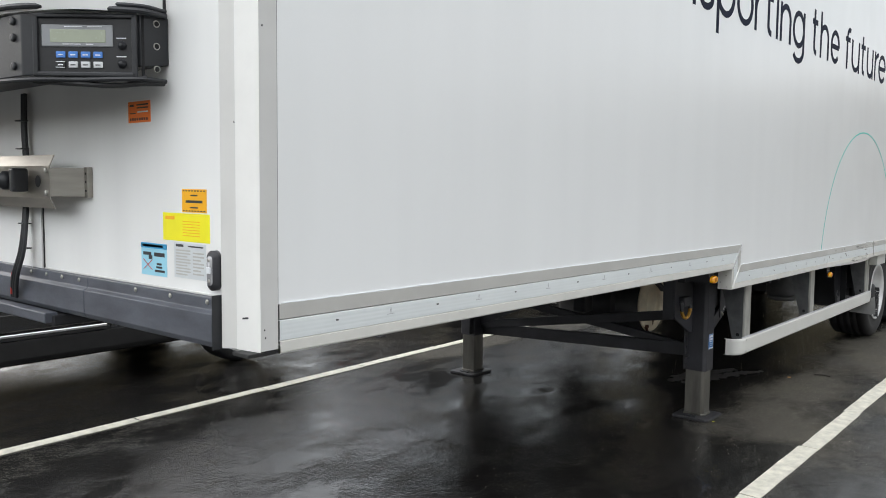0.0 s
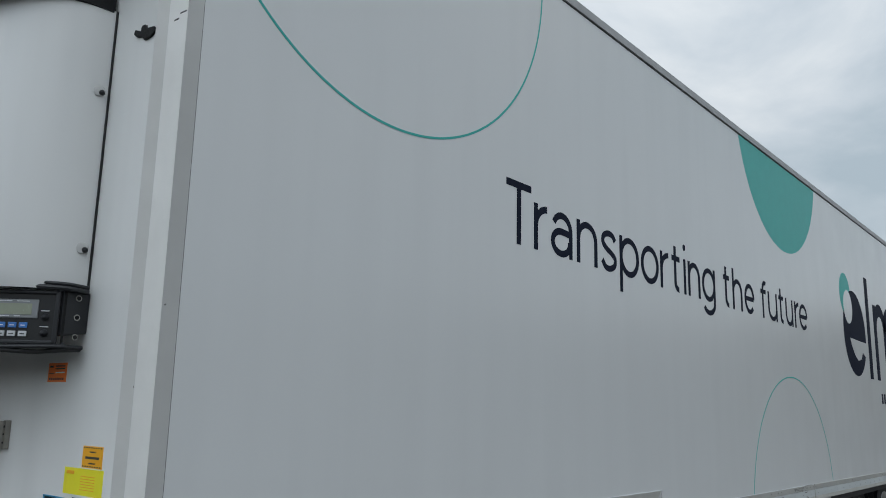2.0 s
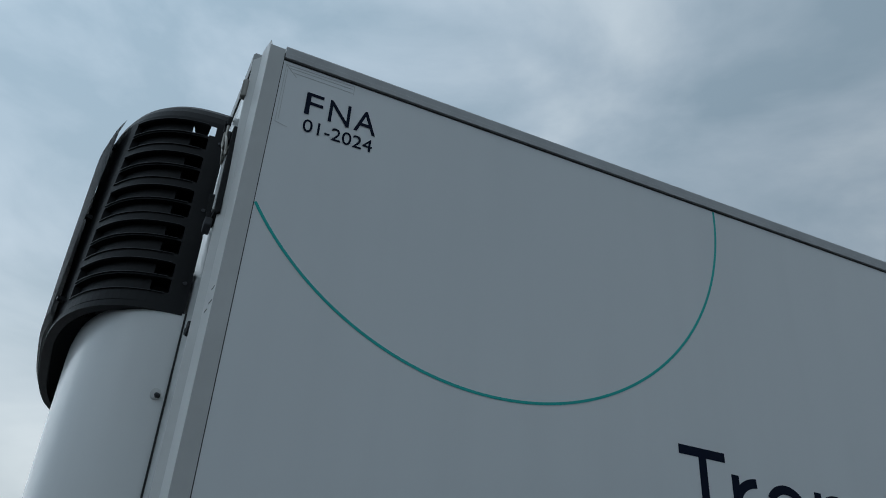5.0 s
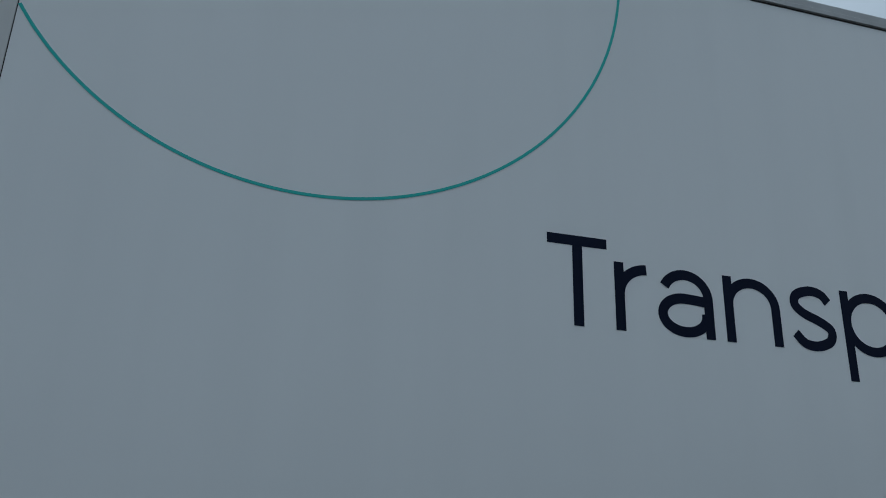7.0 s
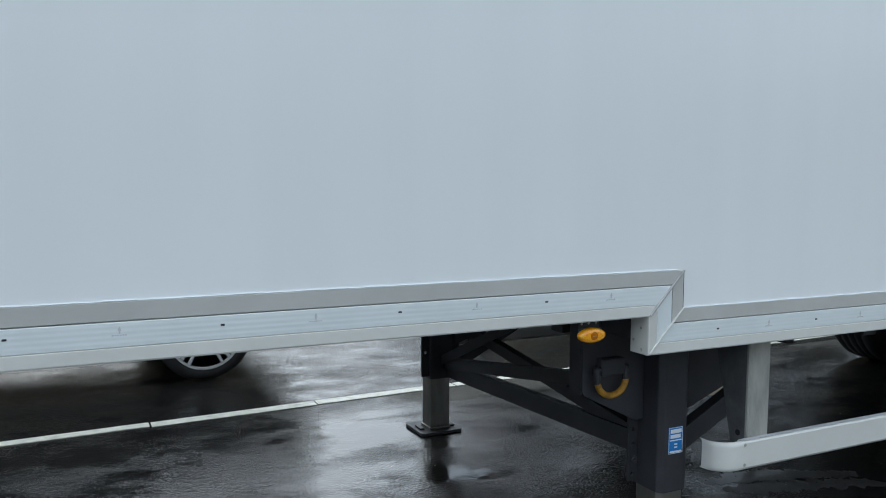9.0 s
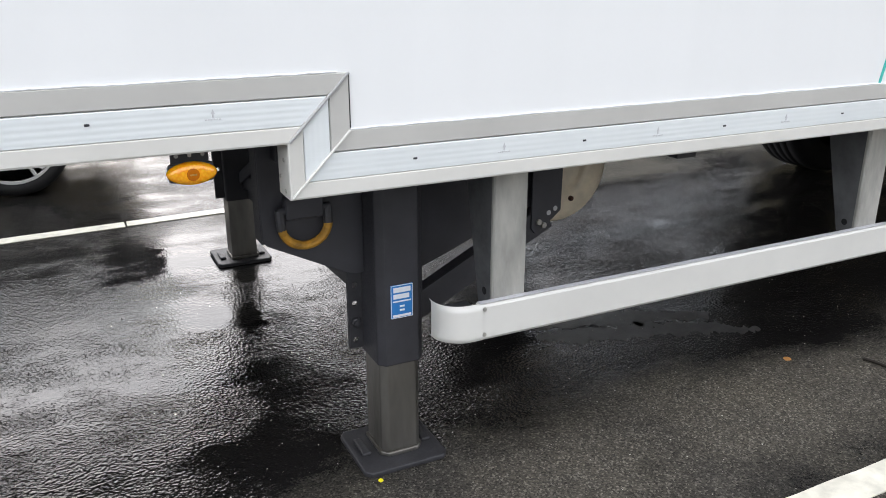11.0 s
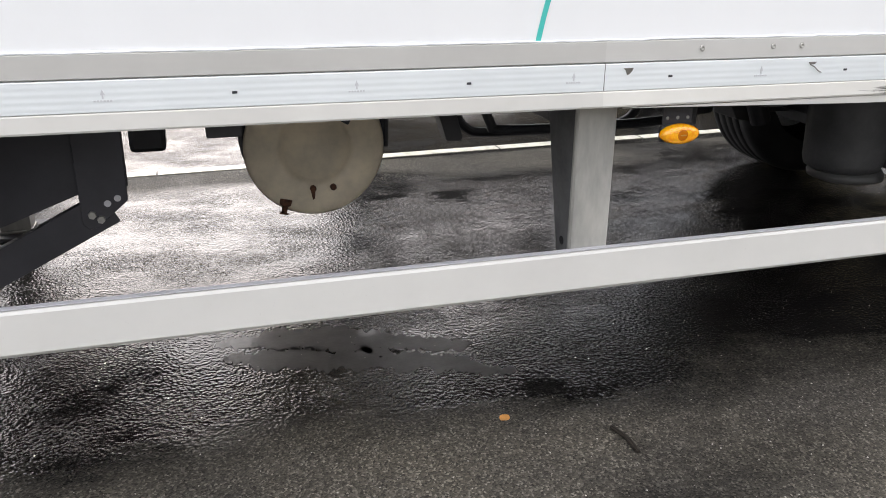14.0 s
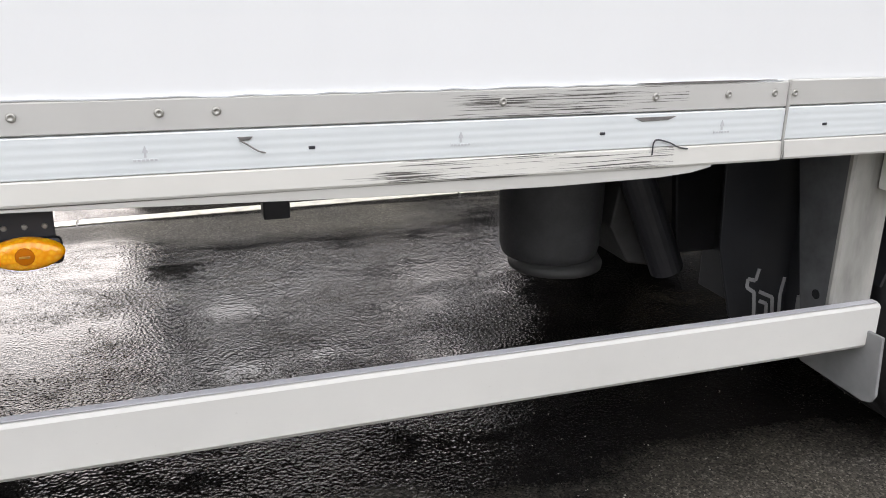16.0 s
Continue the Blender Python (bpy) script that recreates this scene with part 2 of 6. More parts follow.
def scraped(name, col, x0, x1):
    """Band paint, scraped through to bare dark metal in long streaks between x0 and x1."""
    m, n, l, p = node_mat(name)
    c = n.new("ShaderNodeTexCoord")
    s = n.new("ShaderNodeSeparateXYZ")
    l.new(c.outputs["Object"], s.inputs["Vector"])
    up = n.new("ShaderNodeMapRange")
    dn = n.new("ShaderNodeMapRange")
    for q, a, b in ((up, x0, x0 + 0.45), (dn, x1, x1 - 0.04)):
        q.inputs["From Min"].default_value, q.inputs["From Max"].default_value = a, b
        l.new(s.outputs["X"], q.inputs["Value"])
    area = maths(n, l, "MULTIPLY", up.outputs["Result"], dn.outputs["Result"])
    st = noise_node(n, l, 1.0, 5, 0.65, (5.0, 1.0, 480.0))
    patch = noise_node(n, l, 1.0, 3, 0.5, (2.6, 1.0, 40.0))
    sp = noise_node(n, l, 1.0, 4, 0.7, (26.0, 1.0, 600.0))
    a1 = maths(n, l, "MULTIPLY", maths(n, l, "ADD", st, maths(n, l, "MULTIPLY", patch, 0.45)), area)
    hit = ramp_node(n, l, a1, [(0.762, 0.0), (0.80, 1.0)])
    hit2 = ramp_node(n, l, maths(n, l, "MULTIPLY", sp, area), [(0.66, 0.0), (0.70, 1.0)])
    both = maths(n, l, "MAXIMUM", hit, hit2)
    base = ramp_node(n, l, noise_node(n, l, 4.0, 5), [(0.3, tuple(v * 0.93 for v in col)), (0.7, tuple(v * 1.05 for v in col))])
    l.new(mix_col(n, l, both, base, (0.075, 0.07, 0.062)), p.inputs["Base Color"])
    p.inputs["Roughness"].default_value = 0.42
    l.new(bump_node(n, l, both, -0.4, 0.002), p.inputs["Normal"])
    return m


BAND_GREY_SCRAPED = scraped("grey_band_scraped", (0.54, 0.532, 0.505), 5.80, 6.68)
BAND_LOW_SCRAPED = scraped("beige_band_scraped", (0.64, 0.628, 0.585), 5.70, 6.66)


def asphalt():
    """Wet asphalt: stone grain under a film of water that is thick in places and drained in others."""
    m, n, l, p = node_mat("wet_asphalt")
    c = n.new("ShaderNodeTexCoord")

    def cells(scale, smooth=0.0):
        v = n.new("ShaderNodeTexVoronoi")
        v.inputs["Scale"].default_value = scale
        if smooth:
            v.feature = "SMOOTH_F1"
            v.inputs["Smoothness"].default_value = smooth
        l.new(c.outputs["Object"], v.inputs["Vector"])
        return v

    stones, pits = cells(190), cells(95, 0.4)
    fine = noise_node(n, l, 240, 4, 0.7)
    mid_n = noise_node(n, l, 14, 5, 0.62)
    wet = noise_node(n, l, 0.62, 6, 0.55, (1.0, 1.6, 1.0))
    stain = noise_node(n, l, 1.7, 5, 0.6)
    grain = ramp_node(n, l, stones.outputs["Color"], [(0.10, (0.030, 0.028, 0.025)), (0.70, (0.108, 0.100, 0.086)), (0.96, (0.27, 0.255, 0.225))])
    tone = ramp_node(n, l, stain, [(0.3, (0.62, 0.62, 0.64)), (0.7, (1.08, 1.05, 0.97))])
    mm = n.new("ShaderNodeMix")
    mm.data_type, mm.blend_type = "RGBA", "MULTIPLY"
    mm.inputs[0].default_value = 1.0
    l.new(grain, mm.inputs[6])
    l.new(tone, mm.inputs[7])
    sp = n.new("ShaderNodeSeparateXYZ")
    l.new(c.outputs["Object"], sp.inputs["Vector"])
    away = n.new("ShaderNodeMapRange")
    along = n.new("ShaderNodeMapRange")
    for q, src, a0, a1 in ((away, "Y", 0.62, 0.05), (along, "X", 2.65, 4.5)):
        q.inputs["From Min"].default_value, q.inputs["From Max"].default_value = a0, a1
        l.new(sp.outputs[src], q.inputs["Value"])
    drained = maths(n, l, "MULTIPLY", away.outputs["Result"], along.outputs["Result"])
    strip = n.new("ShaderNodeMapRange")
    strip.inputs["From Min"].default_value, strip.inputs["From Max"].default_value = 2.45, 2.75
    l.new(sp.outputs["Y"], strip.inputs["Value"])
    beyond = n.new("ShaderNodeMapRange")
    beyond.inputs["From Min"].default_value, beyond.inputs["From Max"].default_value = 3.05, 2.98
    l.new(sp.outputs["Y"], beyond.inputs["Value"])
    rearward = n.new("ShaderNodeMapRange")
    rearward.inputs["From Min"].default_value, rearward.inputs["From Max"].default_value = 2.5, 2.9
    l.new(sp.outputs["X"], rearward.inputs["Value"])
    strip_area = maths(n, l, "MULTIPLY", strip.outputs["Result"], maths(n, l, "MULTIPLY", beyond.outputs["Result"], rearward.outputs["Result"]))
    drained = maths(n, l, "MAXIMUM", drained, maths(n, l, "MULTIPLY", strip_area, 0.9))
    # a sheet of standing water round the far leg
    hollow = n.new("ShaderNodeVectorMath")
    hollow.operation = "DISTANCE"
    hollow.inputs[1].default_value = (3.45, 2.50, 0.0)
    l.new(c.outputs["Object"], hollow.inputs[0])
    sheet = n.new("ShaderNodeMapRange")
    sheet.inputs["From Min"].default_value, sheet.inputs["From Max"].default_value = 0.75, 0.25
    sheet.inputs["To Max"].default_value = 0.24
    l.new(hollow.outputs["Value"], sheet.inputs["Value"])
    wet = maths(n, l, "SUBTRACT", maths(n, l, "ADD", wet, sheet.outputs["Result"]), maths(n, l, "MULTIPLY", drained, 0.33))
    edge = maths(n, l, "ADD", wet, maths(n, l, "MULTIPLY", mid_n, 0.10))
    film = ramp_node(n, l, edge, [(0.25, 0.0), (0.42, 1.0)])
    pool = ramp_node(n, l, edge, [(0.655, 0.0), (0.735, 1.0)])
    l.new(mix_col(n, l, maths(n, l, "MULTIPLY", film, 0.86), mm.outputs[2], (0.004, 0.004, 0.005)), p.inputs["Base Color"])
    height = maths(n, l, "ADD", maths(n, l, "MULTIPLY", stones.outputs["Distance"], 0.7), maths(n, l, "ADD", maths(n, l, "MULTIPLY", fine, 0.25), maths(n, l, "MULTIPLY", pits.outputs["Distance"], 0.7)))
    l.new(bump_node(n, l, height, 0.6, 0.006), p.inputs["Normal"])
    p.inputs["Roughness"].default_value = 0.6
    l.new(ramp_node(n, l, film, [(0.0, 0.12), (1.0, 0.0)]), p.inputs["Specular IOR Level"])
    # the water's surface follows the grain, softened, with smoother sheets in patches
    patch = noise_node(n, l, 2.1, 5, 0.62, (1.0, 1.6, 1.0))
    grit_n = noise_node(n, l, 105, 2, 0.5)
    lumps = noise_node(n, l, 40, 2, 0.5)
    ripple = maths(n, l, "ADD", maths(n, l, "MULTIPLY", pits.outputs["Distance"], 0.8), maths(n, l, "ADD", maths(n, l, "MULTIPLY", grit_n, 0.7), maths(n, l, "MULTIPLY", lumps, 0.22)))
    calm = n.new("ShaderNodeBump")
    calm.inputs["Distance"].default_value = 0.010
    l.new(ripple, calm.inputs["Height"])
    rough_film = ramp_node(n, l, patch, [(0.38, 0.10), (0.52, 0.25), (0.66, 0.46)])
    l.new(maths(n, l, "MULTIPLY", rough_film, ramp_node(n, l, pool, [(0.0, 1.0), (1.0, 0.10)])), calm.inputs["Strength"])
    swell = noise_node(n, l, 5.0, 3, 0.5, (1.0, 2.2, 1.0))
    l.new(bump_node(n, l, swell, 0.05, 0.02), calm.inputs["Normal"])
    l.new(calm.outputs["Normal"], p.inputs["Coat Normal"])
    l.new(film, p.inputs["Coat Weight"])
    p.inputs["Coat Roughness"].default_value = 0.015
    p.inputs["Coat IOR"].default_value = 1.50
    return m


ASPHALT = asphalt()
SILT = plain("silty_water", (0.050, 0.048, 0.047), 0.38, vary=0.35, scale=14, bump=0.25, bscale=90, coat=0.25)


# ---- mesh helpers ----
AT = Vector((0.0, 0.0, 0.0))  # where the assembly being built stands along the trailer


def stand(x, y=0.0, z=0.0):
    AT.x, AT.y, AT.z = x, y, z


def link_part(name, me, mat, parent, label=""):
    me.materials.append(mat)
    ob = new(name, me)
    if parent is not None:
        ob.parent = parent
        if parent.type == "EMPTY" and parent.parent is None:
            ob.matrix_parent_inverse = Matrix.Translation(-Vector(parent.location))
            ob.location = AT
    if label:
        tagged(ob, label)
    return ob


def part(name, bm, mat, parent, label="", smooth=False):
    bmesh.ops.recalc_face_normals(bm, faces=bm.faces)
    me = bpy.data.meshes.new(name)
    bm.to_mesh(me)
    bm.free()
    if smooth:
        me.polygons.foreach_set("use_smooth", [True] * len(me.polygons))
    return link_part(name, me, mat, parent, label)


def bm_box(x0, x1, y0, y1, z0, z1, bev=0.003, bm=None, seg=2):
    own = bmesh.new()
    bmesh.ops.create_cube(own, size=1, matrix=Matrix.Translation(((x0 + x1) / 2, (y0 + y1) / 2, (z0 + z1) / 2)) @ Matrix.Diagonal((abs(x1 - x0), abs(y1 - y0), abs(z1 - z0), 1)))
    if bev:
        bmesh.ops.bevel(own, geom=own.edges[:], offset=bev, segments=seg, profile=0.5, affect="EDGES")
    return join(bm, own)


def join(bm, own):
    if bm is None:
        return own
    me = bpy.data.meshes.new("tmp")
    own.to_mesh(me)
    own.free()
    bm.from_mesh(me)
    bpy.data.meshes.remove(me)
    return bm


def bm_prism(poly, a0, a1, axis="y", bev=0.0, bm=None):
    """A polygon swept along an axis: for y the polygon holds (x, z), for x (y, z), for z (x, y)."""
    own = bmesh.new()
    def at(u, v, a):
        return {"y": (u, a, v), "x": (a, u, v), "z": (u, v, a)}[axis]
    lo = [own.verts.new(at(u, v, a0)) for u, v in poly]
    hi = [own.verts.new(at(u, v, a1)) for u, v in poly]
    own.faces.new(lo)
    own.faces.new(hi)
    for i in range(len(poly)):
        j = (i + 1) % len(poly)
        own.faces.new((lo[i], lo[j], hi[j], hi[i]))
    bmesh.ops.recalc_face_normals(own, faces=own.faces)
    if bev:
        bmesh.ops.bevel(own, geom=own.edges[:], offset=bev, segments=2, profile=0.5, affect="EDGES")
    return join(bm, own)


def bm_lathe(profile, centre, axis, seg=32, bm=None, ends=True):
    """Rings of (distance along the axis, radius) about a line through centre."""
    own = bmesh.new()
    c, ax = Vector(centre), Vector(axis).normalized()
    u = ax.orthogonal().normalized()
    w = ax.cross(u)
    rings = []
    for h, r in profile:
        rings.append([own.verts.new(c + ax * h + (u * math.cos(2 * math.pi * k / seg) + w * math.sin(2 * math.pi * k / seg)) * max(r, 1e-5)) for k in range(seg)])
    for a, b in zip(rings, rings[1:]):
        for k in range(seg):
            own.faces.new((a[k], a[(k + 1) % seg], b[(k + 1) % seg], b[k]))
    if ends:
        own.faces.new(rings[0])
        own.faces.new(rings[-1])
    return join(bm, own)


def bm_rod(p0, p1, r, seg=16, bm=None, r1=None):
    d = Vector(p1) - Vector(p0)
    return bm_lathe([(0, r), (d.length, r if r1 is None else r1)], p0, d, seg, bm)


def bm_bar(p0, p1, w, h, bev=0.003, bm=None, up=(0, 0, 1)):
    """A rectangular bar from p0 to p1, w across and h along up."""
    own = bm_box(-0.5 * w, 0.5 * w, -0.5 * h, 0.5 * h, 0, (Vector(p1) - Vector(p0)).length, bev)
    z = (Vector(p1) - Vector(p0)).normalized()
    x = Vector(up).cross(z).normalized()
    y = z.cross(x)
    m = Matrix((x, y, z)).transposed().to_4x4()
    m.translation = Vector(p0)
    bmesh.ops.transform(own, matrix=m, verts=own.verts)
    return join(bm, own)


def smooth_path(pts, steps=8):
    pts = [Vector(p) for p in pts]
    ext = [2 * pts[0] - pts[1]] + pts + [2 * pts[-1] - pts[-2]]
    out = []
    for i in range(1, len(ext) - 2):
        a, b, c, d = ext[i - 1 : i + 3]
        for k in range(steps):
            t = k / steps
            out.append(0.5 * (2 * b + (c - a) * t + (2 * a - 5 * b + 4 * c - d) * t * t + (3 * b - a - 3 * c + d) * t ** 3))
    return out + [pts[-1]]


def bm_tube(pts, r, seg=10, steps=8, bm=None):
    own = bmesh.new()
    path = smooth_path(pts, steps) if steps else [Vector(p) for p in pts]
    rings, up = [], None
    for i, p in enumerate(path):
        d = (path[min(i + 1, len(path) - 1)] - path[max(i - 1, 0)]).normalized()
        up = d.orthogonal().normalized() if up is None else (up - d * up.dot(d)).normalized()
        w = d.cross(up)
        rings.append([own.verts.new(p + (up * math.cos(2 * math.pi * k / seg) + w * math.sin(2 * math.pi * k / seg)) * r) for k in range(seg)])
    for a, b in zip(rings, rings[1:]):
        for k in range(seg):
            own.faces.new((a[k], a[(k + 1) % seg], b[(k + 1) % seg], b[k]))
    own.faces.new(rings[0])
    own.faces.new(rings[-1])
    return join(bm, own)


def bm_grid(rows, bm=None, close=False):
    """A sheet through rows of points of equal length."""
    own = bmesh.new()
    vs = [[own.verts.new(p) for p in row] for row in rows]
    for a, b in zip(vs, vs[1:]):
        for k in range(len(a) - (0 if close else 1)):
            j = (k + 1) % len(a)
            own.faces.new((a[k], a[j], b[j], b[k]))
    return join(bm, own)


def shared(name, me, parent, place, turn=(0, 0, 0), label=""):
    """One more piece on the same mesh."""
    ob = new(name, me)
    ob.parent = parent
    if parent.type == "EMPTY" and parent.parent is None:
        ob.matrix_parent_inverse = Matrix.Translation(-Vector(parent.location))
    ob.location, ob.rotation_euler = Vector(place) + (AT if parent.type == "EMPTY" else Vector()), [radians(a) for a in turn]
    if label:
        tagged(ob, label)
    return ob


def mesh_of(bm, name, mat, smooth=False):
    bmesh.ops.recalc_face_normals(bm, faces=bm.faces)
    me = bpy.data.meshes.new(name)
    bm.to_mesh(me)
    bm.free()
    me.materials.append(mat)
    if smooth:
        me.polygons.foreach_set("use_smooth", [True] * len(me.polygons))
    return me


def empty(name, place):
    ob = new(name)
    ob.location = place
    ob.empty_display_size = 0.2
    return ob


def letters(body, depth=0.0006, thin=0.0):
    """A mesh of flat letters: x to the right, z up, facing -y, starting at the origin with the base line at z = 0."""
    cu = bpy.data.curves.new("lettering", "FONT")
    cu.body, cu.size, cu.extrude, cu.resolution_u, cu.offset = body, 1.0, depth, 6, thin
    ob = new("lettering_source", cu)
    me = bpy.data.meshes.new_from_object(ob.evaluated_get(bpy.context.evaluated_depsgraph_get()))
    bpy.data.objects.remove(ob)
    bpy.data.curves.remove(cu)
    co = np.empty(len(me.vertices) * 3)
    me.vertices.foreach_get("co", co)
    return me, co.reshape(-1, 3)


def set_text(body, x0, x1, z0, cap, y, mat, parent, name, label):
    """Letters fitted between x0 and x1 on the base line z0, with capitals cap high, on the wall plane y."""
    _, ref = letters("T")
    me, co = letters(body)
    sx = (x1 - x0) / (co[:, 0].max() - co[:, 0].min())
    sz = cap / ref[:, 1].max()
    flat = np.stack([x0 + (co[:, 0] - co[:, 0].min()) * sx, y - co[:, 2], z0 + co[:, 1] * sz], 1)
    me.vertices.foreach_set("co", flat.ravel())
    me.update()
    return link_part(name, me, mat, parent, label)


def disc_poly(cx, cz, rx, rz, n=72, a0=0.0, a1=360.0):
    return [(cx + rx * math.cos(radians(a0 + (a1 - a0) * k / n)), cz + rz * math.sin(radians(a0 + (a1 - a0) * k / n))) for k in range(n + (0 if a1 - a0 >= 360 else 1))]


def arc_band(cx, cz, r, w, a0, a1, y, n=120):
    outer, inner = [], []
    for k in range(n + 1):
        a = radians(a0 + (a1 - a0) * k / n)
        c, q = math.cos(a), math.sin(a)
        outer.append((cx + (r + w / 2) * c, cz + (r + w / 2) * q))
        inner.append((cx + (r - w / 2) * c, cz + (r - w / 2) * q))
    rows = [[(i[0], y + 0.0012, i[1]), (i[0], y, i[1]), (o[0], y, o[1]), (o[0], y + 0.0012, o[1])] for i, o in zip(inner, outer)]
    bm = bm_grid(rows, None, True)
    return bm


# ---- ground ----
gm = bmesh.new()
bmesh.ops.create_grid(gm, x_segments=8, y_segments=8, size=1500)
ground = part("ground", gm, ASPHALT, None)
tagged(ground, "wet dark asphalt yard with shallow puddles", "ground", kind="structure")


def parking_line(name, x_from, x_to, y_of, width, pitch, shift, label):
    root = empty(name, (x_from, y_of(x_from), 0))
    tagged(root, label, "road marking", kind="structure")
    rng = random.Random(len(name) + int(shift * 100))
    x = x_from + shift
    while x < x_to:
        xe = x + pitch - 0.012
        w0, w1 = width / 2 + rng.uniform(-0.004, 0.004), width / 2 + rng.uniform(-0.004, 0.004)
        d = rng.uniform(-0.006, 0.006)
        low, high = [], []
        for k in range(9):
            u = x + (xe - x) * k / 8
            low.append((u, y_of(u) - w0 + d + rng.uniform(-0.002, 0.002)))
            high.append((u, y_of(u) + w1 + d + rng.uniform(-0.002, 0.002)))
        part("strip", bm_prism(low + high[::-1], 0.0005, 0.004 + rng.uniform(0, 0.0015), "z"), LINE_PAINT, root)
        x += pitch
    return root


parking_line("parking_line_far", -6.0, 16.0, lambda x: 2.935 + 0.040 * (x - 2.3), 0.088, 1.005, 0.285, "worn white parking strip on wet asphalt")
parking_line("parking_line_near", -3.0, 16.0, lambda x: -0.435 + 0.009 * (x - 4.0), 0.100, 0.975, 0.75, "worn white parking strip beside the trailer")

# ---- the refrigerated semi-trailer ----
L, W, ROOF = 13.6, 2.5, 3.935
FRONT_X, SEAM_X, STEP_X, JOINT_X = 0.035, 0.132, 3.588, 6.841
Z_SEAM, Z_FRONT, Z_REAR, Z_JOINT, BAND = 1.157, 1.149, 1.029, 1.015, 0.139
SLOPE = (Z_JOINT - Z_REAR) / (JOINT_X - STEP_X)


def edge_z(x):
    """The height of the wall's lower edge: the box stands a little nose-up."""
    return Z_SEAM + (Z_FRONT - Z_SEAM) * (x - SEAM_X) / (STEP_X - SEAM_X) if x < STEP_X else Z_REAR + SLOPE * (x - STEP_X)



trailer = empty("semi_trailer", (5.0, 1.25, 0.0))
tagged(trailer, "white refrigerated box semi-trailer parked on lowered landing legs", "trailer")

wall_poly = [(SEAM_X, Z_SEAM), (STEP_X, Z_FRONT), (STEP_X, Z_REAR), (L, edge_z(L)), (L, ROOF), (SEAM_X, ROOF)]
side_wall = part("side_panel", bm_prism(wall_poly, 0.0, 0.07), WHITE, trailer, "glossy white laminate side panel")
part("side_panel", bm_prism([(p[0], p[1]) for p in wall_poly], W - 0.07, W), WHITE, trailer)
front_wall = part("front_panel", bm_prism([(0.118, 1.05), (W - 0.118, 1.05), (W - 0.118, 3.96), (0.118, 3.96)], FRONT_X, 0.08, "x"), FRONT_WHITE, trailer, "white front panel with faint grime")
part("rear_door", bm_box(L - 0.05, L + 0.02, 0.02, W / 2 - 0.004, 1.0, 3.93), WHITE, trailer)
part("rear_door", bm_box(L - 0.05, L + 0.02, W / 2 + 0.004, W - 0.02, 1.0, 3.93), WHITE, trailer)
part("roof", bm_box(0.06, L, 0.03, W - 0.03, 3.94, 3.985, 0.01), POST_WHITE, trailer)
part("floor_pan", bm_prism([(0.09, 1.03), (STEP_X - 0.08, 1.03), (STEP_X - 0.08, 0.91), (L - 0.05, 0.91), (L - 0.05, 1.03), (0.09, 1.15)], 0.075, W - 0.075), CHASSIS, trailer, "dark underside of the floor")

# corner post: two grey edges and a white chamfer, on both front corners
for side in (0, 1):
    def sy(y):
        return y if side == 0 else W - y
    top, low = 3.985, 1.030
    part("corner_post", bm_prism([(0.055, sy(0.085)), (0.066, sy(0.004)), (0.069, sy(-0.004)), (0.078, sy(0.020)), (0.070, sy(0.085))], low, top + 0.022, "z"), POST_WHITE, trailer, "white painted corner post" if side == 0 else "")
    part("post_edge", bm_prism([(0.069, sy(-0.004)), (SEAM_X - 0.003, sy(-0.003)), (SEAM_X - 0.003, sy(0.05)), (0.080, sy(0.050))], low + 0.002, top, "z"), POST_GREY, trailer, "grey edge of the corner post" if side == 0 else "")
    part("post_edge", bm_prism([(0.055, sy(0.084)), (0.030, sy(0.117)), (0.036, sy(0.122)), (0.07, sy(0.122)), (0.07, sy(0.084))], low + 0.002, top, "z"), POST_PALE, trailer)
part("panel_seam", bm_box(SEAM_X - 0.0025, SEAM_X + 0.0003, -0.0002, 0.01, 1.16, 3.97, 0), BLACK_LINE, trailer, "black sealant seam beside the post")
part("post_foot", bm_box(0.03, SEAM_X, 0.0, 0.07, 1.018, 1.029, 0.002), BLACK_LINE, trailer)
# nicks on the post
for z, y, ln in ((2.962, 0.028, 0.055), (2.930, 0.024, 0.050), (2.922, 0.018, 0.030), (2.870, 0.016, 0.030), (2.850, 0.045, 0.022), (2.895, 0.098, 0.010), (2.872, 0.100, 0.012), (1.118, 0.050, 0.022), (1.650, 0.088, 0.006)):
    x = 0.055 + (0.085 - y) / 0.081 * 0.011
    part("nick", bm_bar((x - 0.0008, y + ln / 2, z), (x - 0.0008 + ln * 0.136, y - ln / 2, z + 0.003), 0.003, 0.005, 0), S_DARK, trailer)
for z, x in ((1.088, 0.080), (1.066, 0.083), (1.9, 0.078)):
    part("nick", bm_box(x, x + 0.004, -0.0052, -0.003, z, z + 0.005, 0.0005), S_DARK, trailer)

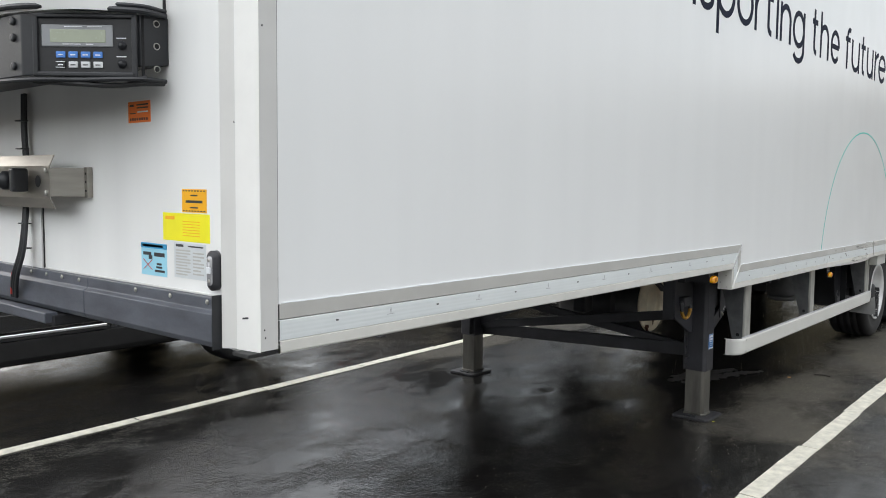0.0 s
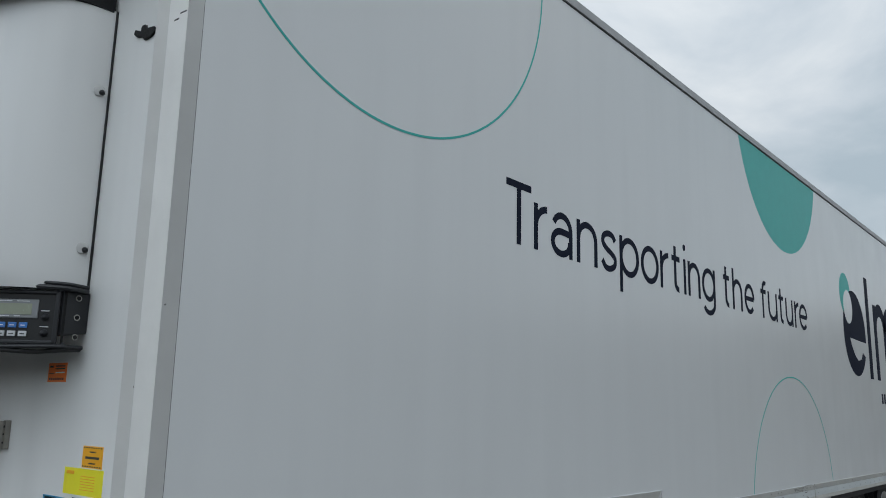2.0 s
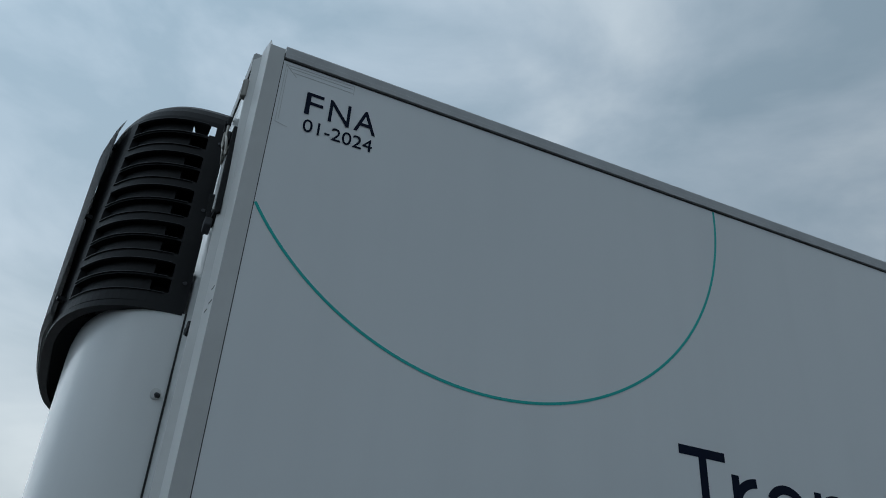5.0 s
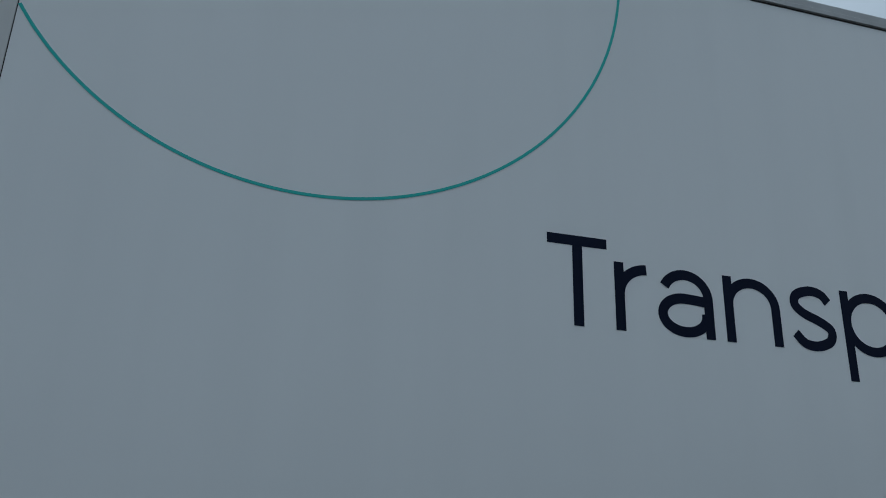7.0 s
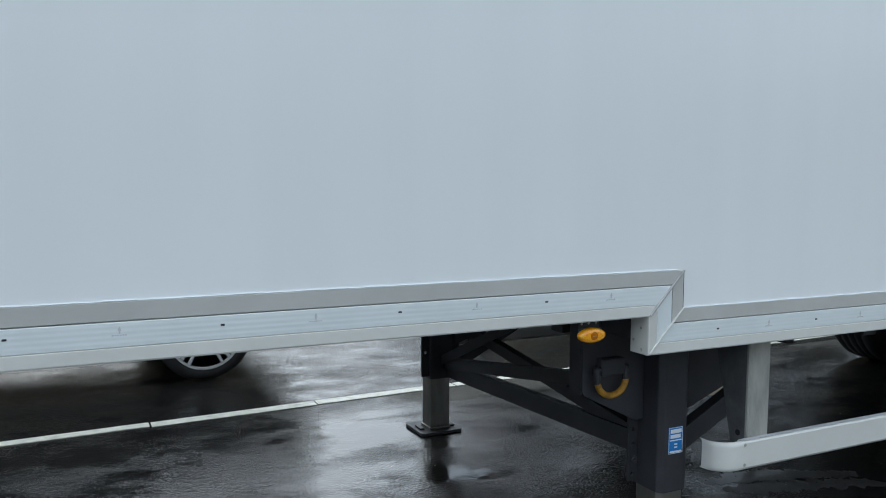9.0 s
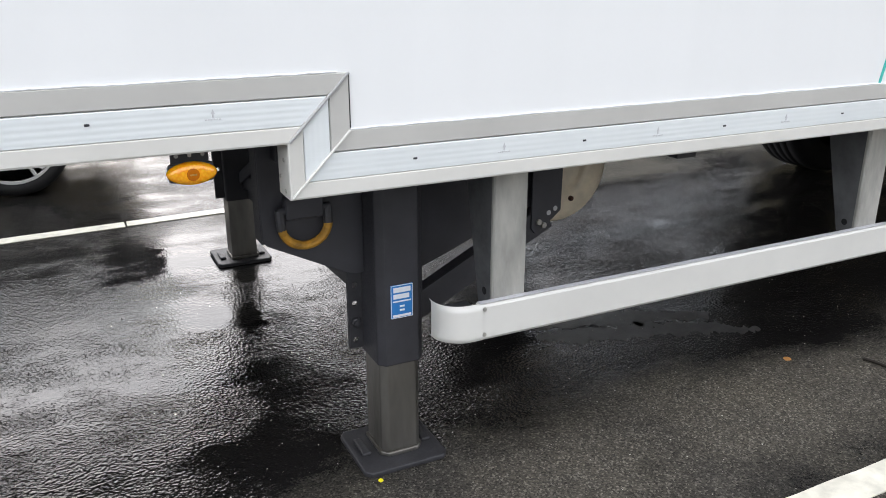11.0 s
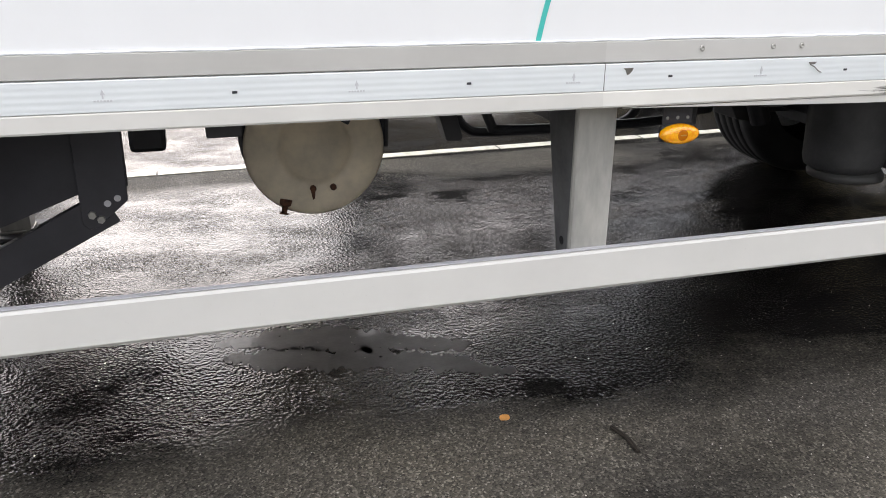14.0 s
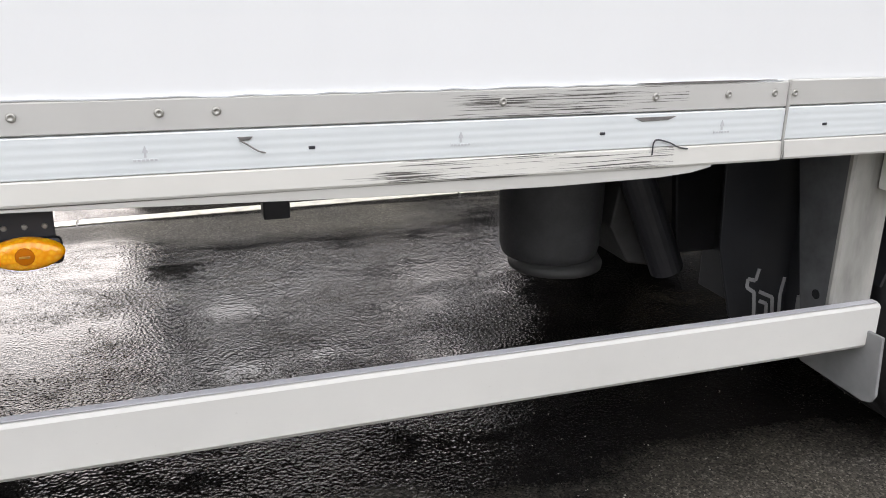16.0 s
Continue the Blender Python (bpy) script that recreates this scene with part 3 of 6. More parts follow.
# roof rail
for side in (0, 1):
    def sy(y):
        return y if side == 0 else W - y
    rp = [(sy(-0.004), ROOF + 0.003), (sy(-0.010), ROOF + 0.006), (sy(-0.010), 3.962), (sy(-0.004), 3.968), (sy(-0.004), 3.998), (sy(0.008), 4.012), (sy(0.05), 4.012), (sy(0.05), ROOF + 0.003)]
    part("roof_rail", bm_prism(rp, SEAM_X, L, "x"), ROOF_GREY, trailer, "grey aluminium roof rail" if side == 0 else "")
part("rail_gap", bm_box(SEAM_X, L, -0.002, 0.02, ROOF - 0.003, ROOF + 0.0035, 0), BLACK_LINE, trailer)
part("front_rail", bm_prism([(0.045, 3.944), (0.029, 3.947), (0.027, 4.016), (0.034, 4.026), (0.10, 4.030), (0.10, 3.944)], 0.122, W - 0.122, "y"), ROOF_GREY, trailer, "grey aluminium rail over the front wall")
part("rail_gap", bm_box(0.030, 0.046, 0.124, W - 0.124, 3.937, 3.9435, 0), BLACK_LINE, trailer)


# lower rail: three bands round the step in the floor
def band(pts, path):
    """pts: (distance from the wall edge, y). path: list of functions of that distance giving (x, z)."""
    return bm_grid([[(f(d)[0], y, f(d)[1]) for d, y in pts] for f in path])


PATH_A = [lambda d: (SEAM_X, Z_SEAM - d), lambda d: (STEP_X - d, Z_FRONT - d), lambda d: (STEP_X - d, Z_REAR - d)]
UPPER = [(0.0, 0.004), (0.0, -0.003), (0.002, -0.005), (0.0425, -0.005), (0.0445, -0.001), (0.046, 0.004)]
MIDDLE = [(0.046, 0.004), (0.0465, -0.004), (0.048, -0.0055)] + [(0.0495 + 0.0505 * k / 32, -0.0055 + 0.00010 * math.cos(k * math.pi / 4)) for k in range(33)] + [(0.1015, -0.0055), (0.103, -0.004), (0.1035, 0.004)]
LOWER = [(0.1035, 0.004), (0.104, -0.004), (0.106, -0.007), (0.134, -0.010), (0.138, -0.008), (0.139, -0.003), (0.139, 0.075), (0.135, 0.075), (0.135, 0.0)]


def put_band(name, pts, path, mat, label=""):
    return part(name, band(pts, path), mat, trailer, label)


end_a = lambda d: (JOINT_X - 0.0006, Z_JOINT - d)
start_m = lambda d: (5.401, edge_z(5.401) - d)
start_s = lambda d: (5.4025, edge_z(5.4025) - d)
rail_upper = put_band("rail_upper_band", UPPER, PATH_A + [start_m], BAND_GREY, "plain grey upper band of the floor rail")
put_band("rail_upper_band", UPPER, [start_m, end_a], BAND_GREY_SCRAPED, "grey band scraped to bare metal in long streaks")
rail_mid = put_band("rail_middle_band", MIDDLE, PATH_A + [start_m], ALU, "ribbed anodised aluminium middle band")
put_band("rail_middle_band", MIDDLE, [start_s, end_a], ALU)
put_band("rail_lower_band", LOWER, PATH_A + [start_m], BAND_LOW, "beige lower band with an inward lip")
put_band("rail_lower_band", LOWER, [start_m, end_a], BAND_LOW_SCRAPED, "beige lower band scraped in long streaks")
rear_off = -0.006
for nm, pts, mt in (("rail_upper_band", UPPER, BAND_GREY), ("rail_middle_band", MIDDLE, ALU), ("rail_lower_band", LOWER, BAND_LOW)):
    put_band(nm, [(d, y + (rear_off if y < 0.05 else 0)) for d, y in pts], [lambda d: (JOINT_X + 0.0006, Z_JOINT + 0.003 - d), lambda d: (L, edge_z(L) + 0.003 - d)], mt)
    put_band(nm, [(d, W - y) for d, y in pts], PATH_A + [lambda d: (L, edge_z(L) - d)], mt)
# mitre welds at the step
part("weld_bead", bm_bar((STEP_X, -0.006, Z_FRONT), (STEP_X - BAND + 0.004, -0.011, Z_FRONT - BAND + 0.004), 0.006, 0.008, 0.002, up=(0, 1, 0)), ROOF_GREY, trailer, "weld bead along the mitre")
part("weld_bead", bm_bar((STEP_X, -0.006, Z_REAR), (STEP_X - BAND + 0.004, -0.010, Z_REAR - BAND + 0.004), 0.005, 0.007, 0.002, up=(0, 1, 0)), GUARD, trailer)
for y, z in ((0.026, 0.972), (0.060, 0.930), (0.022, 0.905)):
    part("rivet", bm_lathe([(0, 0.0045), (0.002, 0.004), (0.003, 0.001)], (STEP_X - BAND - 0.0005, y, z), (-1, 0, 0), 10), BOLT, trailer)
part("panel_seam", bm_box(STEP_X - 0.002, STEP_X + 0.0015, -0.004, 0.01, Z_REAR, Z_FRONT, 0), BLACK_LINE, trailer)
part("rail_joint", bm_box(JOINT_X - 0.0005, JOINT_X + 0.0005, -0.003, 0.02, Z_JOINT - BAND, Z_JOINT, 0), LEG_GREY, trailer)
part("rail_end", bm_box(JOINT_X + 0.0008, JOINT_X + 0.004, -0.0105, 0.0, Z_JOINT - BAND + 0.006, Z_JOINT + 0.002, 0), BAND_GREY, trailer)
# small rivets and printed marks every 0.46 m along the middle band
rivet_me = mesh_of(bm_box(-0.0048, 0.0048, -0.0015, 0.001, -0.0024, 0.0024, 0.001), "rivet", S_DARK)
mark = bm_prism([(-0.004, 0.006), (0.0, 0.016), (0.004, 0.006)], -0.0008, 0.0, "y")
mark = bm_box(-0.0016, 0.0016, -0.0008, 0.0, -0.001, 0.007, 0, mark)
for k in range(6):
    mark = bm_box(-0.016 + k * 0.0055, -0.0122 + k * 0.0055, -0.0008, 0.0, -0.006, -0.003, 0, mark)
mark_me = mesh_of(mark, "printed_mark", plain("faint_print", (0.56, 0.57, 0.585), 0.5))
for k in range(7):
    x = 0.346 + 0.4553 * k
    shared("rivet", rivet_me, rail_mid, (x, -0.0056, edge_z(x) - 0.069))
    shared("printed_mark", mark_me, rail_mid, (x + 0.228, -0.0057, edge_z(x) - 0.072))
for k in range(21):
    x = 3.737 + 0.4553 * k + (0.016 if k == 6 else 0.0)
    off = rear_off if x > JOINT_X else 0.0
    shared("rivet", rivet_me, rail_mid, (x, -0.0056 + off, edge_z(x) - 0.076))
    if abs(x + 0.228 - JOINT_X) > 0.05:
        shared("printed_mark", mark_me, rail_mid, (x + 0.228, -0.0057 + (rear_off if x + 0.228 > JOINT_X else 0), edge_z(x) - 0.079))
screw = bm_lathe([(0.0, 0.0062), (0.0015, 0.0066), (0.0035, 0.005), (0.004, 0.003), (0.003, 0.0025)], (0, 0, 0), (0, -1, 0), 14)
screw_me = mesh_of(screw, "screw", BOLT, True)
for x in (5.629, 5.809, 5.884, 6.309, 6.578, 6.719, 6.813, 6.850):
    shared("screw", screw_me, rail_upper, (x, -0.0048 + (rear_off if x > JOINT_X else 0), edge_z(x) - 0.019))
for x in (8.2, 9.6, 11.0, 12.4):
    shared("screw", screw_me, rail_upper, (x, -0.0108, edge_z(x) - 0.019))
# torn hook, chipped edges, peeled flakes
stand(0.076, 0.0, -0.020)
part("torn_edge", bm_tube([(5.836, -0.008, 0.978), (5.846, -0.011, 0.973), (5.860, -0.010, 0.963), (5.871, -0.007, 0.959)], 0.0012, 6, 6), CHIP, trailer)
part("torn_edge", bm_prism([(5.833, 0.983), (5.855, 0.983), (5.850, 0.978), (5.838, 0.977)], -0.0075, -0.005, "y", 0.0008), CHIP, trailer)
part("torn_edge", bm_prism([(5.368, 0.985), (5.392, 0.985), (5.390, 0.979), (5.383, 0.972), (5.378, 0.970), (5.374, 0.980)], -0.0065, -0.005, "y", 0.0005), LEG_STEEL, trailer)
part("dent_edge", bm_tube([(6.503, -0.0085, 0.921), (6.504, -0.009, 0.942), (6.513, -0.0085, 0.946), (6.535, -0.0085, 0.940), (6.552, -0.0085, 0.932), (6.571, -0.009, 0.928)], 0.0013, 5, 4), LEG_GREY, trailer, "torn edge of a dent in the rail")
part("chip", bm_prism([(6.465, 0.984), (6.545, 0.984), (6.53, 0.978), (6.48, 0.977)], -0.0068, -0.005, "y", 0.0006), CHIP, trailer)
part("chip", bm_prism([(6.463, 1.0395), (6.62, 1.0400), (6.74, 1.0385), (6.62, 1.0365), (6.50, 1.0370)], -0.0062, -0.003, "y", 0), CHIP, trailer)
stand(0.0)
part("bent_lip", bm_prism([(5.45, 0.8800), (5.70, 0.8730), (6.08, 0.8625), (6.40, 0.8580), (6.60, 0.8605), (6.66, 0.8650), (6.70, 0.8730), (6.70, 0.8790)], -0.006, 0.002, "y", 0.001), BAND_LOW, trailer, "lower lip bent down along the rail")
part("hanging_clip", bm_tube([(0.50, 0.0, 1.024), (0.515, -0.006, 1.012), (0.54, -0.004, 1.015), (0.555, 0.0, 1.008)], 0.004, 6, 5), S_DARK, trailer, "small torn clip under the rail")

# lettering and shapes on the side
BASE, CAP, XH, LOWEST, STROKE = 2.424, 2.748, 2.671, 2.324, 0.037
XR = XH - BASE - STROKE


def oval(cx, cz, rx, rz, a0, a1, n=28):
    """Part of an oval in letter units: across 0 to 1, up 0 to 1 over the x-height."""
    return [(cx + rx * math.cos(radians(a0 + (a1 - a0) * k / n)), cz + rz * math.sin(radians(a0 + (a1 - a0) * k / n))) for k in range(n + 1)]


up_of = lambda z: (z - BASE - STROKE / 2) / XR
TOP, DEEP, E = up_of(CAP - STROKE / 2), up_of(LOWEST + STROKE / 2), 0.5 * STROKE / XR
s_curve = [(q.x, q.y) for q in smooth_path([(0.95, 0.82, 0), (0.78, 0.96, 0), (0.48, 1.0, 0), (0.14, 0.90, 0), (0.08, 0.72, 0), (0.30, 0.57, 0), (0.68, 0.45, 0), (0.95, 0.31, 0), (0.90, 0.11, 0), (0.58, 0.0, 0), (0.25, 0.03, 0), (0.02, 0.20, 0)], 5)]
arch = oval(0.5, 0.58, 0.5, 0.42, 180, 0) + [(1, -E)]
GLYPHS = {
    "T": [[(0, TOP), (1, TOP)], [(0.5, -E), (0.5, TOP)]],
    "r": [[(0, -E), (0, 1 + E)], oval(1.0, 0.52, 1.0, 0.48, 180, 92)],
    "a": [oval(0.5, 0.60, 0.48, 0.40, 155, 0) + [(0.98, -E)], [(0.96, 0.55), (0.70, 0.57)] + oval(0.46, 0.29, 0.46, 0.29, 82, 372, 40)],
    "n": [[(0, -E), (0, 1 + E)], arch],
    "s": [s_curve],
    "p": [[(0, DEEP - E), (0, 1 + E)], oval(0.5, 0.5, 0.5, 0.5, 0, 360, 44)],
    "o": [oval(0.5, 0.5, 0.5, 0.5, 0, 360, 44)],
    "t": [[(0, 1), (1, 1)], [(0.42, up_of(2.737)), (0.42, 0.22)] + oval(0.82, 0.22, 0.40, 0.22, 180, 275, 12)],
    "i": [[(0.5, -E), (0.5, 1 + E)]],
    "g": [oval(0.5, 0.5, 0.5, 0.5, 0, 360, 44), [(1, 1 + E), (1, DEEP + 0.36)] + oval(0.5, DEEP + 0.36, 0.5, 0.36, 0, -152, 20)],
    "h": [[(0, -E), (0, TOP + E)], arch],
    "e": [[(0.02, 0.5), (0.98, 0.5)], oval(0.5, 0.5, 0.5, 0.5, 0, 318, 40)],
    "f": [[(0, 1), (0.92, 1)], [(0.36, -E), (0.36, TOP - 0.30)] + oval(0.76, TOP - 0.30, 0.40, 0.30, 180, 62, 14)],
    "u": [[(1, -E), (1, 1 + E)], [(0, 1 + E)] + oval(0.5, 0.42, 0.5, 0.42, 180, 360)],
}


def ribbon(pts, half, y, own):
    """A flat stroke of even width along pts (x, z), standing out from the wall to y."""
    n, closed = len(pts), (Vector(pts[0]) - Vector(pts[-1])).length < 1e-6
    rows = []
    for i, q in enumerate(pts):
        a_, b_ = pts[i - 1 if i else (n - 2 if closed else 0)], pts[i + 1 if i < n - 1 else (1 if closed else n - 1)]
        d = (Vector(b_) - Vector(a_)).normalized()
        nx, nz = -d.y * half, d.x * half
        rows.append([(q[0] + nx, -0.0002, q[1] + nz), (q[0] + nx, y, q[1] + nz), (q[0] - nx, y, q[1] - nz), (q[0] - nx, -0.0002, q[1] - nz)])
    bm_grid(rows, own)


SLOGAN = (("T", 1.846, 2.105), ("r", 2.112, 2.258), ("a", 2.274, 2.497), ("n", 2.540, 2.770), ("s", 2.806, 3.010), ("p", 3.042, 3.297), ("o", 3.325, 3.580), ("r", 3.605, 3.755), ("t", 3.765, 3.932), ("i", 3.975, 4.015), ("n", 4.050, 4.262),
          ("g", 4.297, 4.543), ("t", 4.690, 4.848), ("h", 4.896, 5.108), ("e", 5.157, 5.385), ("f", 5.528, 5.706), ("u", 5.727, 5.965), ("t", 5.990, 6.157), ("u", 6.198, 6.409), ("r", 6.460, 6.612), ("e", 6.600, 6.855))
for glyph, x0, x1 in [(g, 1.884 + (a - 1.846) * 1.0165, 1.884 + (b - 1.846) * 1.0165) for g, a, b in SLOGAN]:
    own = bmesh.new()
    lo, wide = x0 + STROKE / 2, x1 - x0 - STROKE
    for k, stroke in enumerate(GLYPHS[glyph]):
        ribbon([(lo + u * wide, BASE + STROKE / 2 + v * XR) for u, v in stroke], STROKE / 2, -0.0012 - 0.0003 * k, own)
    if glyph == "i":
        bm_prism(disc_poly((x0 + x1) / 2, 2.753, 0.023, 0.023, 28), -0.0012, -0.0002, "y", 0.0, own)
    part("letter", own, NAVY, side_wall)
for glyph, x0, x1 in (("F", 0.243, 0.312), ("N", 0.338, 0.423), ("A", 0.443, 0.532)):
    set_text(glyph, x0, x1, 3.713, 0.105, -0.0016, NAVY, side_wall, "letter", "")
set_text("01-2024", 0.248, 0.526, 3.632, 0.057, -0.0016, NAVY, side_wall, "date_lettering", "dark navy date lettering")
R = 1.146
part("thin_ring", arc_band(1.089, 3.909, R, 0.0108, 180 + 33.7, 360 + 1.0, -0.0015), TEAL, side_wall, "thin teal vinyl arc")
part("thin_ring", arc_band(6.376, 0.815, R, 0.0108, 10.2, 169.8, -0.0015), TEAL, side_wall, "thin teal vinyl arc")
blob = [p for p in disc_poly(6.39, 4.25, R, R, 200, 180, 360) if p[1] < ROOF - 0.008]
blob = [(6.39 - math.sqrt(R * R - (4.25 - ROOF + 0.006) ** 2), ROOF - 0.006)] + blob + [(6.39 + math.sqrt(R * R - (4.25 - ROOF + 0.006) ** 2), ROOF - 0.006)]
part("teal_disc", bm_prism(blob, -0.0012, -0.0002), TEAL, side_wall, "teal vinyl disc cut off by the roof rail")
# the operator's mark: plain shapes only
part("mark_disc", bm_prism(disc_poly(8.50, 2.98, 0.235, 0.235), -0.0012, -0.0002), TEAL, side_wall, "teal disc of the operator's mark")
part("mark_disc", bm_prism(disc_poly(8.84, 2.568, 0.50, 0.483), -0.0018, -0.0004), NAVY, side_wall, "dark navy disc of the operator's mark")
part("mark_disc", bm_prism(disc_poly(8.59, 2.842, 0.187, 0.187), -0.0024, -0.0006), WHITE, side_wall, "white disc of the operator's mark")
part("mark_gap", bm_prism([(8.60, 2.497), (9.36, 2.487), (9.40, 2.34), (9.29, 2.318), (9.14, 2.368), (9.06, 2.285), (8.92, 2.262), (8.78, 2.31), (8.66, 2.41)], -0.0024, -0.0006), WHITE, side_wall)
for x0, x1, z0, z1 in ((9.45, 9.61, 2.08, 3.297), (9.82, 9.98, 2.08, 3.008), (10.35, 10.51, 2.08, 2.70), (10.88, 11.04, 2.08, 2.70)):
    part("mark_bar", bm_prism([(x0, z0), (x1, z0), (x1, z1), (x0, z1)], -0.0014, -0.0003), NAVY, side_wall)
for cx in (10.165, 10.695):
    part("mark_bar", arc_band(cx, 2.70, 0.265, 0.16, 0, 180, -0.0016), NAVY, side_wall)
for k in range(7):
    part("mark_bar", bm_prism([(9.95 + 0.13 * k, 1.80), (10.03 + 0.13 * k, 1.80), (10.03 + 0.13 * k, 1.92), (9.95 + 0.13 * k, 1.92)], -0.0014, -0.0003), NAVY, side_wall)
# clear film patch with lifted edges in the upper front corner
for a, b in (((0.144, 3.636), (0.144, 3.915)), ((0.154, 3.648), (0.152, 3.898)), ((0.144, 3.915), (0.423, 3.921)), ((0.423, 3.921), (0.424, 3.880)), ((0.144, 3.636), (0.191, 3.626)), ((0.144, 3.915), (0.191, 3.868)), ((0.176, 3.886), (0.421, 3.886)), ((0.161, 3.903), (0.416, 3.906))):
    part("film_edge", bm_bar((a[0], -0.0006, a[1]), (b[0], -0.0006, b[1]), 0.0022, 0.001, 0, up=(0, 1, 0)), POST_GREY, side_wall)

# ---- front wall: bumper strip, stickers, lamp, brackets ----
bump_prof = [(0.037, 1.172), (0.019, 1.170), (0.017, 1.136), (0.003, 1.127), (0.003, 1.051), (0.013, 1.034), (0.055, 1.030), (0.055, 1.172)]
for y0, y1 in ((0.126, 0.855), (0.858, 1.70), (1.703, 2.38)):
    part("bumper_strip", bm_prism(bump_prof, y0, y1, "y", 0.002), BUMPER, trailer, "scuffed dark grey bumper strip" if y0 < 0.2 else "")
part("bumper_edge", bm_box(0.003, 0.055, 0.122, 0.1262, 1.028, 1.180, 0.0015), BLACK_PLASTIC, trailer)
front_screw = mesh_of(bm_lathe([(0, 0.0075), (0.002, 0.0075), (0.004, 0.005), (0.0042, 0.001)], (0, 0, 0), (-1, 0, 0), 12), "screw", BOLT, True)
for y in (0.167, 0.355, 0.55, 0.916, 1.04, 1.16, 1.283, 1.405, 1.57, 1.8, 2.1, 2.35):
    shared("screw", front_screw, front_wall, (0.018, y, 1.157))
part("coupling_plate", bm_box(-0.02, 0.9, 1.03, 1.95, 0.988, 1.026, 0.006), CHASSIS, trailer, "dark coupling plate under the front")
part("coupling_lip", bm_box(-0.045, 0.0, 1.04, 1.95, 1.000, 1.036, 0.004), BUMPER, trailer, "grey steel lip of the coupling plate")


def sticker(name, y0, y1, z0, z1, mat, label, bars):
    """A flat label on the front wall; bars: (y0, y1, z0, z1 as shares of the label, material)."""
    base = part(name, bm_prism([(y0, z0), (y1, z0), (y1, z1), (y0, z1)], FRONT_X - 0.0010, FRONT_X + 0.001, "x"), mat, front_wall, label)
    for a, b, c, d, m in bars:
        ya, yb = y1 - a * (y1 - y0), y1 - b * (y1 - y0)
        za, zb = z0 + c * (z1 - z0), z0 + d * (z1 - z0)
        part("print", bm_prism([(yb, za), (ya, za), (ya, zb), (yb, zb)], FRONT_X - 0.0017, FRONT_X - 0.0004, "x"), m, base)
    return base


rows = lambda n, a, b, top, bot, m: [(a, b - (0.1 if k % 3 == 2 else 0.0), top - (k + 0.7) * (top - bot) / n, top - (k + 0.25) * (top - bot) / n, m) for k in range(n)]
sticker("orange_label", 0.475, 0.603, 1.668, 1.732, S_ORANGE, "small orange service label", [(0.08, 0.26, 0.76, 0.86, S_DARK), (0.40, 0.90, 0.80, 0.87, S_DARK), (0.40, 0.90, 0.66, 0.72, S_DARK), (0.42, 0.90, 0.46, 0.53, S_WHITE), (0.08, 0.34, 0.42, 0.46, S_DARK)] + [(0.08 + 0.105 * k, 0.14 + 0.105 * k, 0.10, 0.22, S_DARK) for k in range(8)])
sticker("amber_label", 0.190, 0.312, 1.4025, 1.469, S_AMBER, "amber tyre pressure label", [(0.16, 0.84, 0.41, 0.52, S_DARK), (0.36, 0.64, 0.70, 0.76, S_DARK), (0.34, 0.66, 0.18, 0.24, S_DARK)] + [(0.04 + 0.12 * k, 0.10 + 0.12 * k, 0.90, 0.95, S_DARK) for k in range(8)] + [(0.04 + 0.12 * k, 0.10 + 0.12 * k, 0.04, 0.09, S_DARK) for k in range(8)])
sticker("yellow_label", 0.176, 0.415, 1.318, 1.399, S_YELLOW, "bright yellow inspection label", [(0.06, 0.26, 0.76, 0.88, S_AMBER)] + [(0.44, 0.80, 0.70 - 0.1 * k, 0.725 - 0.1 * k, S_AMBER) for k in range(6)])
cyan = sticker("cyan_label", 0.398, 0.541, 1.2056, 1.3036, S_CYAN, "light blue coupling instruction label", [(0.0, 1.0, 0.84, 1.0, S_CYAN_DK), (0.06, 0.86, 0.88, 0.96, S_WHITE), (0.08, 0.40, 0.62, 0.72, S_DARK), (0.30, 0.44, 0.50, 0.62, S_DARK), (0.52, 0.92, 0.60, 0.72, S_DARK), (0.62, 0.80, 0.34, 0.40, S_DARK), (0.60, 0.82, 0.24, 0.30, S_DARK), (0.54, 0.92, 0.12, 0.19, S_DARK)])
for s in (1, -1):
    part("print", bm_bar((FRONT_X - 0.0016, 0.503 + s * 0.025, 1.222), (FRONT_X - 0.0016, 0.503 - s * 0.025, 1.253), 0.002, 0.001, 0, up=(1, 0, 0)), S_RED, cyan)
sticker("type_plate", 0.195, 0.357, 1.211, 1.3138, S_SILVER, "silver type plate with small print", [(0.06, 0.30, 0.88, 0.95, S_DARK), (0.45, 0.92, 0.89, 0.93, S_DARK)] + rows(9, 0.06, 0.52, 0.82, 0.06, BAND_GREY) + rows(7, 0.60, 0.94, 0.78, 0.10, BAND_GREY))

LY, LZ = 0.143, 1.246


def pill_mesh(y, z, r, half, x0, x1):
    own = bmesh.new()
    vs = []
    for k in range(32):
        a = 2 * math.pi * (k + 0.5) / 32
        vs.append(own.verts.new((x0, y + r * math.cos(a), z + r * math.sin(a) + (half if math.sin(a) > 0 else -half))))
    ext = bmesh.ops.extrude_face_region(own, geom=[own.faces.new(vs)])
    bmesh.ops.translate(own, verts=[v for v in ext["geom"] if isinstance(v, bmesh.types.BMVert)], vec=(x1 - x0, 0, 0))
    rim = [e for e in own.edges if all(abs(v.co.x - x1) < 1e-5 for v in e.verts)]
    bmesh.ops.bevel(own, geom=rim, offset=0.005, segments=2, affect="EDGES")
    return own


